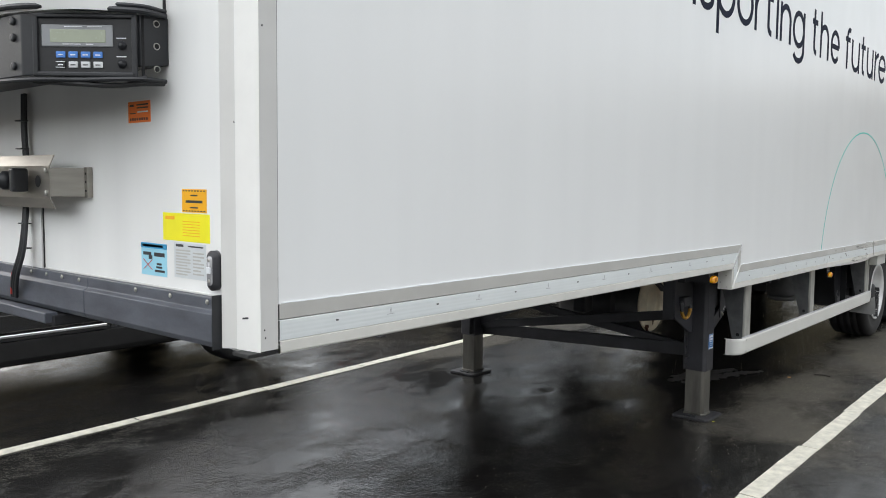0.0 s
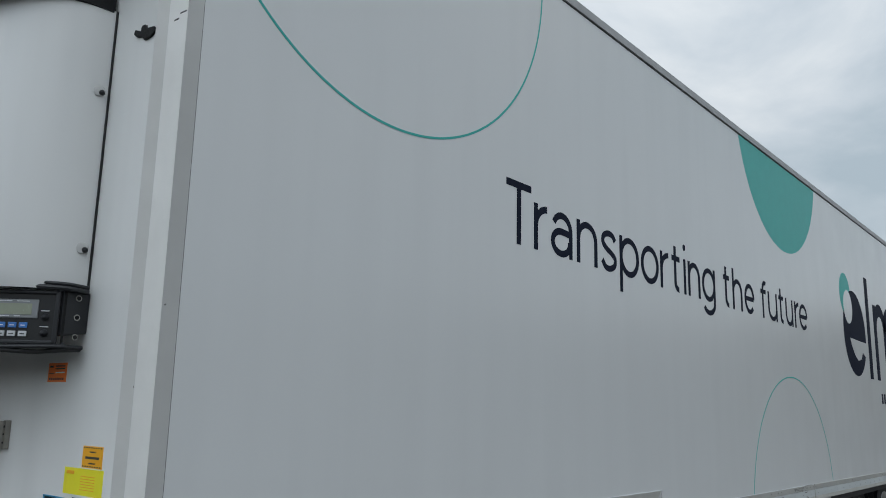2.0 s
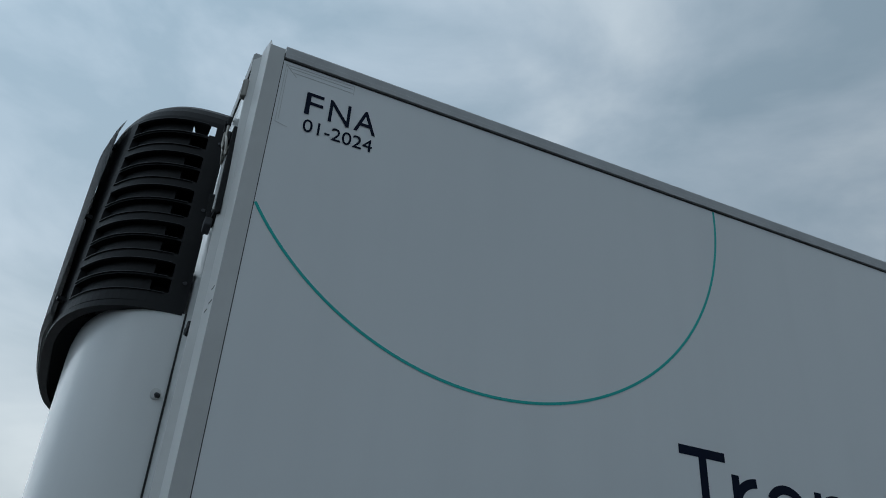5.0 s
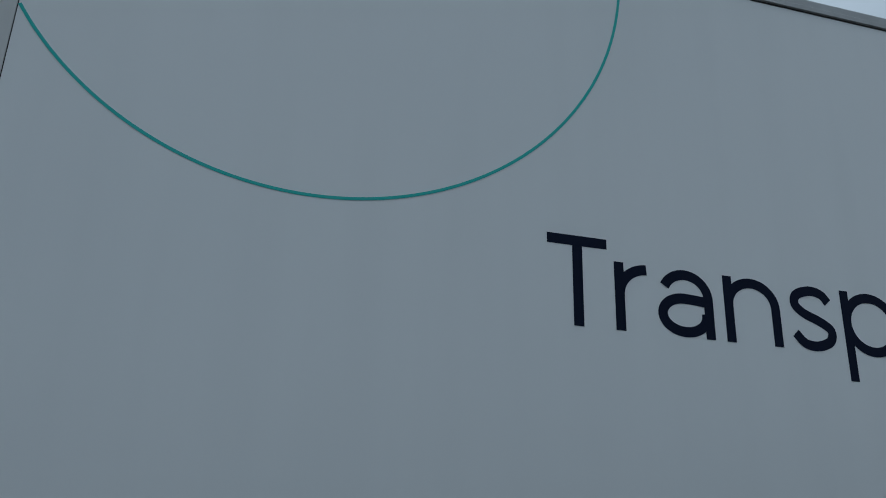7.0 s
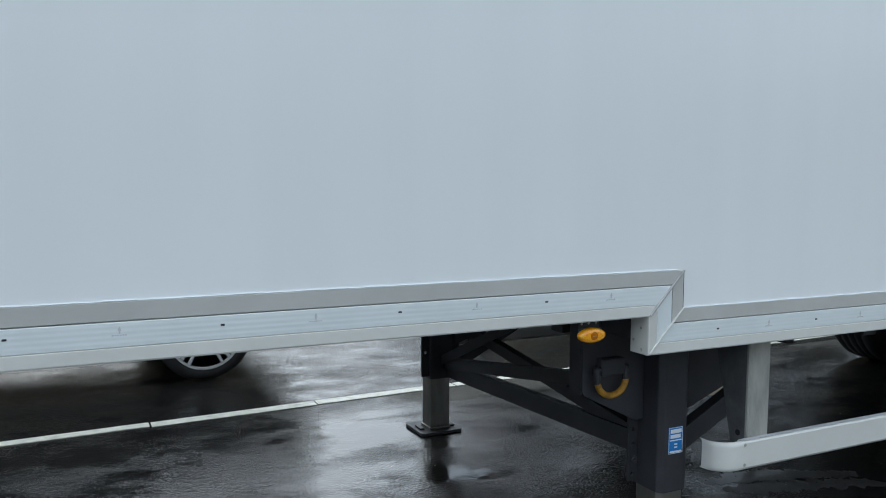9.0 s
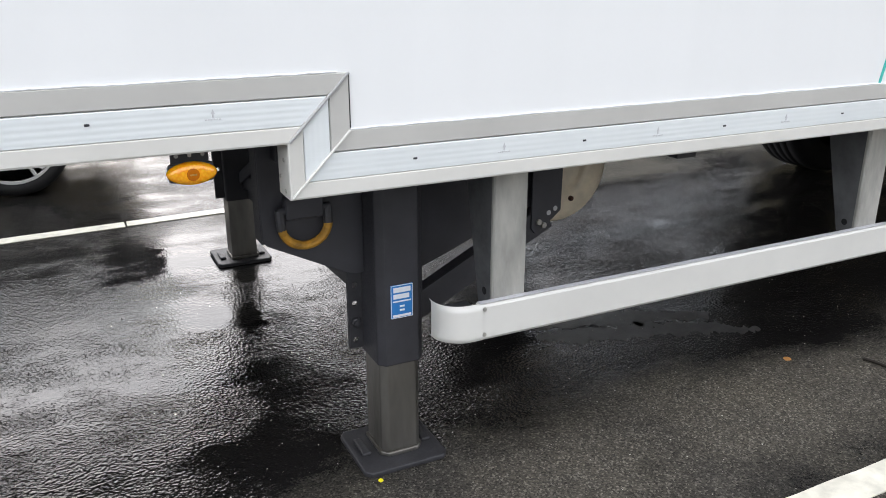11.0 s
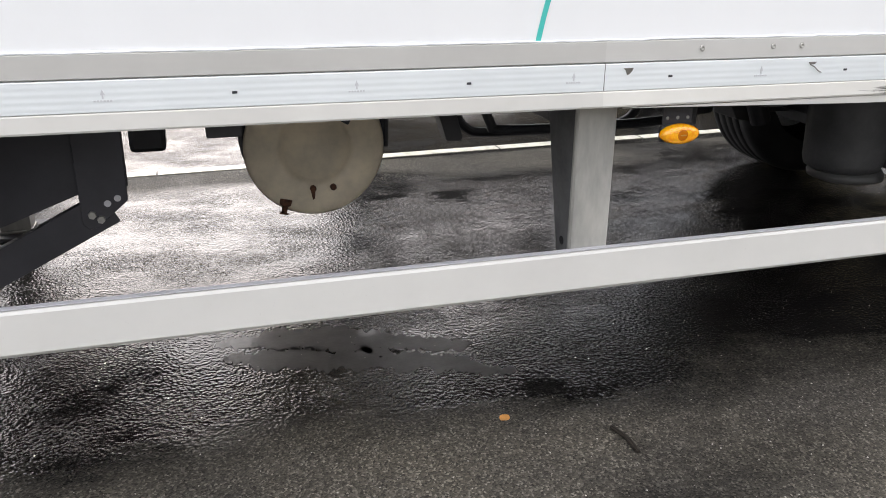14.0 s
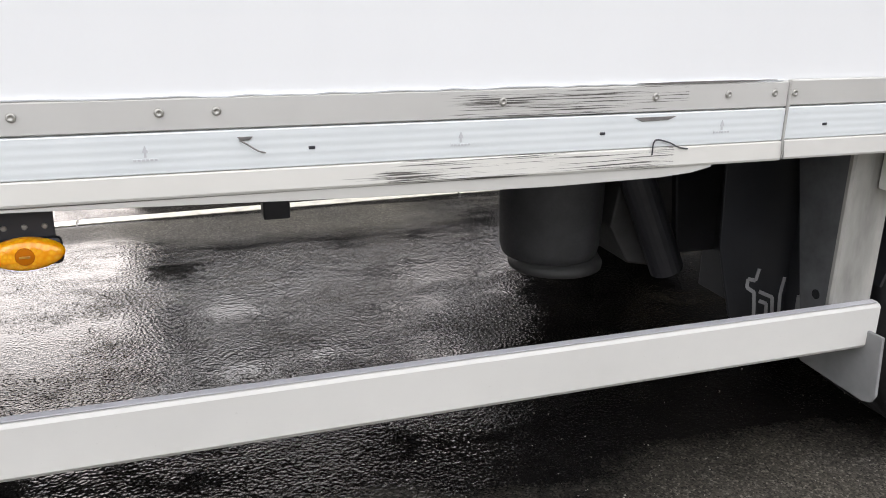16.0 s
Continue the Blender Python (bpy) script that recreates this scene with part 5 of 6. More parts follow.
def landing_leg(side):
    def sy(y):
        return y if side == 0 else W - y
    def box_(x0, x1, y0, y1, z0, z1, bev=0.004):
        return bm_box(x0, x1, min(sy(y0), sy(y1)), max(sy(y0), sy(y1)), z0, z1, bev)
    tube_p = [(3.638, sy(0.268)), (3.657, sy(0.248)), (3.755, sy(0.248)), (3.774, sy(0.268)), (3.774, sy(0.400)), (3.638, sy(0.400))]
    leg = part("landing_leg", bm_prism(tube_p, 0.308, 0.99, "z", 0.005), LEG_GREY, trailer, "dark grey landing leg wound down on its foot")
    part("inner_tube", bm_prism([(3.646, sy(0.277)), (3.663, sy(0.259)), (3.749, sy(0.259)), (3.765, sy(0.277)), (3.765, sy(0.385)), (3.646, sy(0.385))], 0.03, 0.33, "z", 0.004), LEG_STEEL, leg, "greased steel inner tube")
    for x0, x1, z0 in ((3.594, 3.636, 0.324), (3.776, 3.822, 0.452)):
        zs, holes = z0, []
        for k in range(12):
            z = z0 + 0.026 + k * 0.0555
            if z > 0.96:
                break
            if (side == 0 and ((x0 < 3.7 and k in (0, 2, 3)) or (x0 > 3.7 and k == 0))) or (side == 1 and k in (2, 5, 7, 9)):
                holes.append(z)
            elif side == 0:
                shared("bolt", bolt_me, leg, ((x0 + x1) / 2, 0.370, z))
        part("flange", drilled_strip(x0, x1, sy(0.370), sy(0.380), z0, 0.985, holes, 0.0085), CHASSIS, leg)
    plate = [(3.570, 0.216), (3.586, 0.198), (3.809, 0.198), (3.825, 0.216), (3.825, 0.422), (3.809, 0.440), (3.586, 0.440), (3.570, 0.422)]
    part("foot_plate", bm_prism([(x, sy(y)) for x, y in plate], 0.0, 0.017, "z", 0.004), CHASSIS, leg, "black steel foot plate with worn edges")
    part("foot_weld", bm_prism([(3.640, sy(0.273)), (3.660, sy(0.252)), (3.752, sy(0.252)), (3.771, sy(0.273)), (3.771, sy(0.391)), (3.640, sy(0.391))], 0.0165, 0.031, "z", 0.004), LEG_STEEL, leg)
    for x in (3.605, 3.792):
        part("foot_lug", box_(x - 0.014, x + 0.014, 0.285, 0.372, 0.0165, 0.028, 0.006), CHASSIS, leg)
    # mounting plates towards the front and the rear
    part("mounting_plate", bm_prism([(3.364, 0.985), (3.364, 0.690), (3.374, 0.674), (3.600, 0.560), (3.637, 0.560), (3.637, 0.985)], sy(0.345), sy(0.357), "y", 0.002), LEG_GREY, leg)
    part("mounting_flange", box_(3.364, 3.376, 0.3575, 0.425, 0.675, 0.985, 0.002), LEG_GREY, leg)
    part("mounting_plate", bm_prism([(3.776, 0.985), (3.776, 0.497), (3.832, 0.517), (4.194, 0.655), (4.305, 0.668), (4.305, 0.985)], sy(0.410), sy(0.422), "y", 0.002), LEG_GREY, leg)
    part("brace_bracket", bm_prism([(4.198, 0.86), (4.198, 0.592), (4.210, 0.576), (4.228, 0.578), (4.303, 0.640), (4.306, 0.86)], sy(0.386), sy(0.394), "y", 0.002), LEG_GREY, leg)
    if side == 0:
        for x, z in ((4.258, 0.637), (4.281, 0.648)):
            shared("hole", hole_me, leg, (x, 0.385, z), label="")
        for x, z in ((4.222, 0.612), (4.240, 0.600)):
            part("bolt", bm_lathe([(0, 0.010), (0.008, 0.009)], (x, 0.386, z), (0, -1, 0), 6), BOLT, leg)
    part("diagonal_brace", bm_bar((3.77, sy(0.398), 0.376), (4.262, sy(0.398), 0.624), 0.010, 0.080, 0.003, up=(0, 0, 1)), LEG_GREY, leg)
    part("diagonal_brace", bm_bar((3.77, sy(0.424), 0.410), (4.262, sy(0.424), 0.658), 0.05, 0.010, 0.003, up=(0, 0, 1)), LEG_GREY, leg)
    part("cross_member", box_(3.40, 4.30, 0.30, 0.42, 0.90, 0.985, 0.004), CHASSIS, leg)
    return leg


leg_near = landing_leg(0)
stand(0.076)
landing_leg(1)
stand(0.100)
# cross bracing between the legs
for a, b, w in (((3.70, 0.40, 0.660), (3.70, 2.19, 0.378), 0.062), ((3.72, 0.40, 0.425), (3.72, 2.12, 0.355), 0.085), ((3.735, 0.40, 0.432), (3.735, 2.05, 0.636), 0.055), ((3.685, 0.90, 0.93), (3.685, 2.12, 0.405), 0.050)):
    part("cross_brace", bm_bar(a, b, 0.008, w, 0.002), LEG_GREY, trailer, "dark steel cross brace between the legs")
    part("cross_brace", bm_bar((a[0] + 0.02, a[1], a[2] + w * 0.45), (b[0] + 0.02, b[1], b[2] + w * 0.45), 0.04, 0.006, 0.002), LEG_GREY, trailer)
part("gear_shaft", bm_rod((3.70, 0.33, 0.90), (3.70, 2.17, 0.90), 0.018), LEG_STEEL, trailer)
# blue maker's plate on the near leg: bars only
pl = part("leg_label", bm_box(3.672, 3.737, 0.2452, 0.2480, 0.4510, 0.5480, 0.001), S_BLUE, leg_near, "blue label with white bars")
part("print", bm_box(3.680, 3.730, 0.2440, 0.2455, 0.5264, 0.5405, 0), S_WHITE, pl)
for z0, z1, x0, x1 in ((0.5081, 0.5211, 3.680, 3.726), (0.4984, 0.5022, 3.679, 3.731), (0.4833, 0.4882, 3.698, 3.712), (0.4720, 0.4769, 3.698, 3.712), (0.4553, 0.4618, 3.678, 3.731)):
    part("print", bm_box(x0, x1, 0.2440, 0.2455, z0, z1, 0), S_WHITE, pl)
for e in ((3.6728, 3.6742, 0.4521, 0.5469), (3.7348, 3.7362, 0.4521, 0.5469), (3.6728, 3.7362, 0.4519, 0.4534), (3.6728, 3.7362, 0.5456, 0.5471)):
    part("print", bm_box(e[0], e[1], 0.2444, 0.2455, e[2], e[3], 0), S_WHITE, pl)
# lashing ring on the front plate, worn yellow below
ring_pts = []
for k in range(25):
    a = radians(180 + 180 * k / 24)
    ring_pts.append((3.470 + 0.062 * math.cos(a), 0.318, 0.731 + 0.058 * math.sin(a)))
ring_ = part("lashing_ring", bm_tube([(3.406, 0.324, 0.771)] + ring_pts[:1] + [(3.4085, 0.320, 0.721)], 0.0125, 10, 4), LEG_GREY, trailer, "lashing ring with worn yellow paint")
part("ring_side", bm_tube([(3.532, 0.324, 0.771), (3.532, 0.318, 0.726)], 0.0125, 10, 2), LEG_GREY, ring_)
part("ring_bow", bm_tube(ring_pts, 0.0115, 10, 1), YELLOW_PAINT, ring_, "worn yellow bow of the ring")
part("ring_strap", bm_box(3.42, 3.52, 0.308, 0.346, 0.746, 0.806, 0.006), LEG_GREY, ring_)
part("ring_bar", bm_rod((3.40, 0.324, 0.768), (3.54, 0.324, 0.768), 0.012), LEG_GREY, ring_)

# ---- side guards ----
stand(0.102, 0.0, -0.011)


def guard_post(x0, x1, deep_top, deep_low, side, rail):
    """A galvanised face with a web, painted dark for shade, behind each edge, deeper towards the top."""
    def sy(y):
        return y if side == 0 else W - y
    y_f, z_top, z_low = 0.105, 0.90, 0.44
    face = bm_prism([(x0, sy(y_f + 0.006)), (x0 + 0.004, sy(y_f)), (x1 - 0.004, sy(y_f)), (x1, sy(y_f + 0.006)), (x1, sy(y_f + 0.014)), (x0, sy(y_f + 0.014))], z_low, z_top, "z")
    post = part("guard_post", face, ZINC, rail, "galvanised steel guard post")
    # same zinc as the face, its shade put into the darker colour
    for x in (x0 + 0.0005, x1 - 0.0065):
        part("web", bm_prism([(sy(y_f + 0.0145), z_low), (sy(y_f + deep_low), z_low), (sy(y_f + deep_top), z_top), (sy(y_f + 0.0145), z_top)], x, x + 0.006, "x"), WEB_SHADED, post, "weathered web of the post, painted dark for shade")
    part("web_hole", bm_lathe([(0, 0.011), (0.001, 0.011)], (x0 + 0.0003, sy(y_f + 0.045), z_low + 0.10), (-1, 0, 0), 14), VENT_DARK, post)


def side_guard(side):
    def sy(y):
        return y if side == 0 else W - y
    prof = [(sy(0.083), 0.434), (sy(0.080), 0.438), (sy(0.080), 0.524), (sy(0.085), 0.530), (sy(0.1035), 0.532), (sy(0.1035), 0.5295), (sy(0.088), 0.5265), (sy(0.084), 0.523), (sy(0.084), 0.438), (sy(0.1035), 0.432), (sy(0.1035), 0.429), (sy(0.087), 0.429)]
    rail = part("side_guard_rail", bm_prism(prof, 3.853, 7.140, "x"), GUARD, trailer, "white aluminium side guard rail")
    part("rail_lip", bm_box(3.856, 7.136, min(sy(0.086), sy(0.103)), max(sy(0.086), sy(0.103)), 0.5325, 0.5345, 0.0008), GUARD_EDGE, rail)
    # curved end cap
    rows_ = []
    for k in range(17):
        t = k / 16
        if t < 0.25:
            c = Vector((3.860 - 0.03 * t * 4, 0.0785))
        else:
            a = radians(90 * (t - 0.25) / 0.75)
            c = Vector((3.830 - 0.076 * math.sin(a), 0.0785 + 0.072 * (1 - math.cos(a)) + 0.02 * max(0, t - 0.9) * 10))
        rows_.append([(c.x, sy(c.y + 0.012), 0.533), (c.x, sy(c.y), 0.528), (c.x, sy(c.y - 0.001), 0.516), (c.x, sy(c.y - 0.001), 0.445), (c.x, sy(c.y), 0.433), (c.x, sy(c.y + 0.012), 0.428)])
    cap = part("end_cap", bm_grid(rows_), GUARD, rail, "white rounded plastic end cap", True)
    part("cap_inside", bm_prism([(3.85, sy(0.087)), (3.81, sy(0.093)), (3.775, sy(0.118)), (3.764, sy(0.153)), (3.85, sy(0.153))], 0.436, 0.520, "z"), CHASSIS, cap)
    for z in (0.520, 0.448):
        part("screw_head", bm_lathe([(0, 0.006), (0.002, 0.0055), (0.0025, 0.002)], (3.866, sy(0.0785), z), (0, -1 if side == 0 else 1, 0), 12), BOLT, rail)
    for x0, x1, dt, dl in ((3.903, 4.004, 0.170, 0.065), (5.299, 5.400, 0.178, 0.055), (7.026, 7.136, 0.172, 0.074)):
        guard_post(x0, x1, dt, dl, side, rail)
    return rail


side_guard(0)
side_guard(1)


def marker_lamp(x, z, plate):
    lens = bmesh.new()
    rows_ = []
    for dy, sc in ((0.0, 1.0), (-0.006, 1.0), (-0.012, 0.94), (-0.017, 0.80), (-0.019, 0.5), (-0.0195, 0.05)):
        ring2 = []
        for k in range(40):
            a = 2 * math.pi * k / 40
            c, s = math.cos(a), math.sin(a)
            ring2.append((x + 0.0495 * sc * math.copysign(abs(c) ** 1.12, c), 0.030 + dy, z + 0.0235 * sc * s))
        rows_.append(ring2)
    lp = part("marker_lamp", bm_grid(rows_, lens, True), AMBER, trailer, "oval amber side marker lamp", True)
    part("lamp_base", bm_box(x - 0.046, x + 0.046, 0.030, 0.040, z - 0.020, z + 0.020, 0.008), BLACK_PLASTIC, lp)
    part("led", bm_lathe([(0, 0.013), (0.002, 0.012), (0.003, 0.005)], (x, 0.0115, z), (0, -1, 0), 18), plain("lamp_centre", (0.45, 0.12, 0.0), 0.2), lp)
    part("led_bars", bm_box(x - 0.007, x + 0.007, 0.0075, 0.0095, z - 0.0015, z + 0.0015, 0.0005), YELLOW_PAINT, lp)
    for s in (-1, 1):
        part("lamp_screw", bm_lathe([(0, 0.005), (0.003, 0.004)], (x + s * 0.042, 0.026, z + 0.003), (0, -1, 0), 8), S_DARK, lp)
    part("lamp_plate", bm_box(x - 0.038, x + 0.038, 0.040, 0.044, z - 0.02, plate, 0.002), CHASSIS, lp)
    for s in (-1, 0, 1):
        part("rivet", bm_lathe([(0, 0.0045), (0.002, 0.003)], (x + s * 0.026, 0.040, z + 0.034), (0, -1, 0), 8), BOLT, lp)
    return lp


stand(0.0)
marker_lamp(3.260, 0.964, 1.02)
marker_lamp(5.617, 0.808, 0.90)

# ---- air tank, chassis, axles ----
stand(0.088, -0.028, 0.010)
TX, TZ, TR = 4.866, 0.527, 0.244
TANK = plain("tank_cream_paint", (0.76, 0.655, 0.49), 0.45, vary=0.22, scale=7, bump=0.1, bscale=60)
TANK_SIDE = plain("tank_black_paint", (0.03, 0.03, 0.032), 0.35, vary=0.3)
tank = part("air_tank", bm_lathe([(0.066, 0.02), (0.066, 0.096), (0.064, 0.101), (0.060, 0.103), (0.016, 0.1225), (0.0145, 0.1245), (0.010, 0.129), (0.008, 0.138), (0.008, 0.160), (0.012, 0.200), (0.019, 0.228), (0.026, 0.240), (0.034, TR)], (TX, 1.215, TZ), (0, 1, 0), 64), TANK, trailer, "cream air tank end, dirty with rusty bosses", True)
part("tank_shell", bm_lathe([(0, TR - 0.002), (0.0, TR + 0.001), (0.72, TR + 0.001), (0.80, TR - 0.05), (0.82, 0.02)], (TX, 1.250, TZ), (0, 1, 0), 64), TANK_SIDE, tank, "black tank shell", True)
RUST = plain("rust", (0.09, 0.035, 0.015), 0.8, vary=0.5, scale=60, bump=0.5, bscale=200)
for x, z in ((4.849, 0.385), (4.920, 0.386)):
    part("boss", bm_lathe([(0, 0.012), (0.014, 0.011), (0.018, 0.006)], (x, 1.226, z), (0, -1, 0), 10), RUST, tank)
part("rust_streak", bm_prism([(4.841, 0.376), (4.857, 0.376), (4.854, 0.348), (4.847, 0.344)], 1.2195, 1.2235, "y"), RUST, tank)
part("drain_valve", bm_lathe([(0, 0.022), (0.02, 0.02), (0.025, 0.011), (0.045, 0.010), (0.047, 0.016), (0.053, 0.016)], (4.755, 1.235, 0.348), (-0.25, -0.35, -1), 12), RUST, tank, "rusty drain valve")
part("strap", bm_lathe([(0, TR + 0.004), (0.045, TR + 0.004)], (TX, 1.45, TZ), (0, 1, 0), 48), CHASSIS, tank)
part("tank_arm", bm_bar((4.86, 1.205, 0.70), (4.985, 1.205, 0.625), 0.03, 0.04, 0.004), CHASSIS, tank)
part("tank_hanger", bm_box(5.09, 5.125, 1.30, 1.45, 0.54, 0.90, 0.004), CHASSIS, tank)
part("tank_stud", bm_rod((5.13, 1.30, 0.50), (5.13, 1.30, 0.62), 0.008), CHASSIS, tank)
stand(0.090)
part("small_box", bm_box(4.24, 4.365, 1.48, 1.60, 0.487, 0.70, 0.016), BLACK_PLASTIC, trailer, "small black valve box")
for y in (0.80, 1.62):
    part("chassis_beam", bm_prism([(3.6, 0.905), (3.6, 0.80), (L - 0.3, 0.80), (L - 0.3, 0.905)], y, y + 0.08, "y", 0.004), CHASSIS, trailer, "black chassis beam")
for x in (4.5, 5.8, 6.3, 8.85, 10.2, 12.4):
    part("chassis_crossbeam", bm_box(x, x + 0.07, 0.1, W - 0.1, 0.84, 0.908, 0.004), CHASSIS, trailer)
part("bracket", bm_prism([(5.24, 0.80), (5.31, 0.80), (5.385, 0.552), (5.375, 0.538), (5.325, 0.542)], 1.16, 1.24, "y", 0.004), CHASSIS, trailer)
# tubular carrier frame on the far side
part("carrier_frame", bm_tube([(5.66, 2.2, 0.62), (5.68, 2.2, 0.45), (5.74, 2.2, 0.345), (5.88, 2.2, 0.318), (6.45, 2.2, 0.318), (6.62, 2.2, 0.345), (6.69, 2.2, 0.45), (6.71, 2.2, 0.62)], 0.024, 10, 6), BLACK_PLASTIC, trailer, "black tubular carrier frame")
part("carrier_frame", bm_tube([(5.66, 1.75, 0.62), (5.70, 1.75, 0.47), (5.80, 1.75, 0.43), (6.50, 1.75, 0.43), (6.64, 1.75, 0.47), (6.69, 1.75, 0.62)], 0.022, 10, 6), BLACK_PLASTIC, trailer)
part("carrier_bar", bm_bar((6.0, 1.72, 0.44), (6.12, 2.2, 0.335), 0.03, 0.02, 0.003), ZINC, trailer)
part("bracket", bm_box(5.91, 5.97, 0.62, 0.68, 0.655, 0.80, 0.004), CHASSIS, trailer)
part("bracket", bm_box(5.70, 5.76, 1.0, 1.35, 0.60, 0.66, 0.006), CHASSIS, trailer)

# suspension in front of the first axle
stand(0.072)
bag = bm_lathe([(0.0, 0.10), (0.012, 0.128), (0.04, 0.136), (0.16, 0.140), (0.36, 0.140), (0.42, 0.13)], (6.705, 0.76, 0.455), (0, 0, 1), 40)
part("air_spring", bag, DUSTY_RUBBER, trailer, "black rubber air spring", True)
part("air_spring_piston", bm_lathe([(0, 0.095), (0.012, 0.128), (0.026, 0.130), (0.045, 0.118)], (6.725, 0.76, 0.415), (0, 0, 1), 32), DUSTY_STEEL, trailer, "", True)
part("air_spring", bm_lathe([(0.0, 0.10), (0.01, 0.135), (0.05, 0.150), (0.16, 0.158), (0.30, 0.158), (0.34, 0.14)], (6.66, 1.74, 0.475), (0, 0, 1), 40), DUSTY_RUBBER, trailer, "", True)
for y in (0.76, 1.74):
    part("trailing_arm", bm_bar((6.95, y, 0.50), (7.74, y, 0.46), 0.10, 0.07, 0.01), CHASSIS, trailer)
    part("hanger_bracket", bm_prism([(6.90, 0.90), (7.18, 0.90), (7.10, 0.50), (7.00, 0.42), (6.90, 0.44), (6.84, 0.55)], y - 0.09, y + 0.09, "y", 0.006), DUSTY_STEEL, trailer, "black suspension hanger")
    part("damper", bm_rod((6.98, y - 0.16, 0.44), (6.80, y - 0.16, 0.84), 0.045, 20), CHASSIS, trailer)


part("hanger_crossmember", bm_prism([(0.62, 0.89), (0.62, 0.52), (0.74, 0.42), (1.76, 0.42), (1.88, 0.52), (1.88, 0.89)], 7.21, 7.235, "x", 0.004), CHASSIS, trailer, "black cross-member between the hangers")
for ax in (7.74, 9.04, 10.34):
    for y in (0.86, 1.64):
        part("brake_chamber", bm_lathe([(0, 0.05), (0.01, 0.08), (0.09, 0.085), (0.10, 0.09), (0.11, 0.085), (0.20, 0.075), (0.22, 0.04)], (ax - 0.12, y, 0.50), (-1, 0, 0.25), 24), CHASSIS, trailer, "", True)


def make_tyre():
    """A lorry tyre about the y axis with grooves round the tread."""
    prof = [(0.0, 0.262), (0.01, 0.30), (0.0, 0.34), (-0.004, 0.38), (0.012, 0.415), (0.035, 0.430)]
    for k in range(4):
        a = 0.085 + k * 0.062
        prof += [(a - 0.006, 0.434), (a - 0.005, 0.421), (a + 0.005, 0.421), (a + 0.006, 0.434)]
    prof += [(0.325, 0.430), (0.348, 0.415), (0.364, 0.38), (0.36, 0.34), (0.35, 0.30), (0.36, 0.262)]
    prof = [(d, r * 1.05) for d, r in prof]
    return mesh_of(bm_lathe(prof, (0, 0, 0), (0, 1, 0), 56, None, False), "tyre", RUBBER, True)


def make_rim():
    prof = [(0.006, 0.276), (-0.004, 0.280), (-0.007, 0.268), (0.010, 0.252), (0.030, 0.246), (0.060, 0.238), (0.150, 0.232), (0.165, 0.215), (0.172, 0.17), (0.160, 0.125), (0.145, 0.120), (0.085, 0.115), (0.075, 0.10), (0.07, 0.03)]
    own = bm_lathe(prof, (0, 0, 0), (0, 1, 0), 48, None, False)
    for k in range(10):
        a = 2 * math.pi * k / 10
        own = bm_lathe([(0, 0.014), (-0.035, 0.013), (-0.04, 0.006)], (0.165 * math.cos(a), 0.160, 0.165 * math.sin(a)), (0, 1, 0), 6, own)
    return mesh_of(own, "rim", RIM, True)


tyre_me, rim_me = make_tyre(), make_rim()
hub_me = mesh_of(bm_lathe([(0.09, 0.09), (0.06, 0.088), (0.03, 0.07), (0.02, 0.05), (0.018, 0.01)], (0, 0, 0), (0, 1, 0), 24), "hub", CHASSIS, True)
for ax in (7.74, 9.04, 10.34):
    part("axle", bm_rod((ax, 0.45, 0.456), (ax, W - 0.45, 0.456), 0.072, 20), CHASSIS, trailer, "black trailer axle")
    for side in (0, 1):
        hub = shared("wheel", hub_me, trailer, (ax, 0.155 if side == 0 else W - 0.04, 0.456), (0, 0, 0 if side == 0 else 180), "trailer wheel with silver steel rim")
        for nm, me in (("tyre", tyre_me), ("rim", rim_me)):
            o = new(nm, me)
            o.parent = hub
    # mudguard over each wheel
    for side in (0, 1):
        arc = []
        for k in range(19):
            a = radians(12 + 156 * k / 18)
            arc.append((ax + 0.53 * math.cos(a), 0.43 + 0.485 * math.sin(a)))
        inner = [(ax + (u - ax) * 0.985, 0.43 + (v - 0.43) * 0.985) for u, v in arc]
        y0, y1 = (0.14, 0.53) if side == 0 else (W - 0.48, W - 0.05)
        part("mudguard", bm_prism(arc + inner[::-1], y0, y1, "y"), BLACK_PLASTIC, trailer, "black plastic mudguard")
    # flap behind each wheel, and the suspension of the axle
    for y0, y1 in ((0.12, 0.50), (W - 0.48, W - 0.06)):
        part("wheel_flap", bm_box(ax + 0.56, ax + 0.572, y0, y1, 0.13, 0.84, 0.003), BLACK_PLASTIC, trailer, "black rubber flap behind the wheel")
    for y in (0.72, 1.78):
        part("axle_spring", bm_lathe([(0.0, 0.09), (0.012, 0.125), (0.05, 0.135), (0.30, 0.135), (0.36, 0.12)], (ax + 0.40, y, 0.47), (0, 0, 1), 28), CHASSIS, trailer, "", True)
        part("axle_bracket", bm_prism([(ax - 0.75, 0.90), (ax - 0.50, 0.90), (ax - 0.56, 0.46), (ax - 0.70, 0.46)], y - 0.07, y + 0.07, "y", 0.006), CHASSIS, trailer)
    part("axle_crossmember", bm_box(ax - 0.66, ax - 0.62, 0.72, 1.78, 0.50, 0.88, 0.004), CHASSIS, trailer)
# grey rail and white bracket above the wheels
for side in (0, 1):
    y0, y1 = (0.05, 0.10) if side == 0 else (W - 0.10, W - 0.05)
    part("wheel_arch_rail", bm_box(7.42, 12.2, y0, y1, 0.80, 0.885, 0.004), LEG_GREY, trailer, "dark grey rail above the wheels")
    part("rail_bracket", bm_box(7.12, 7.44, y0 - 0.02, y1, 0.775, 0.885, 0.004), GUARD, trailer, "white end bracket")
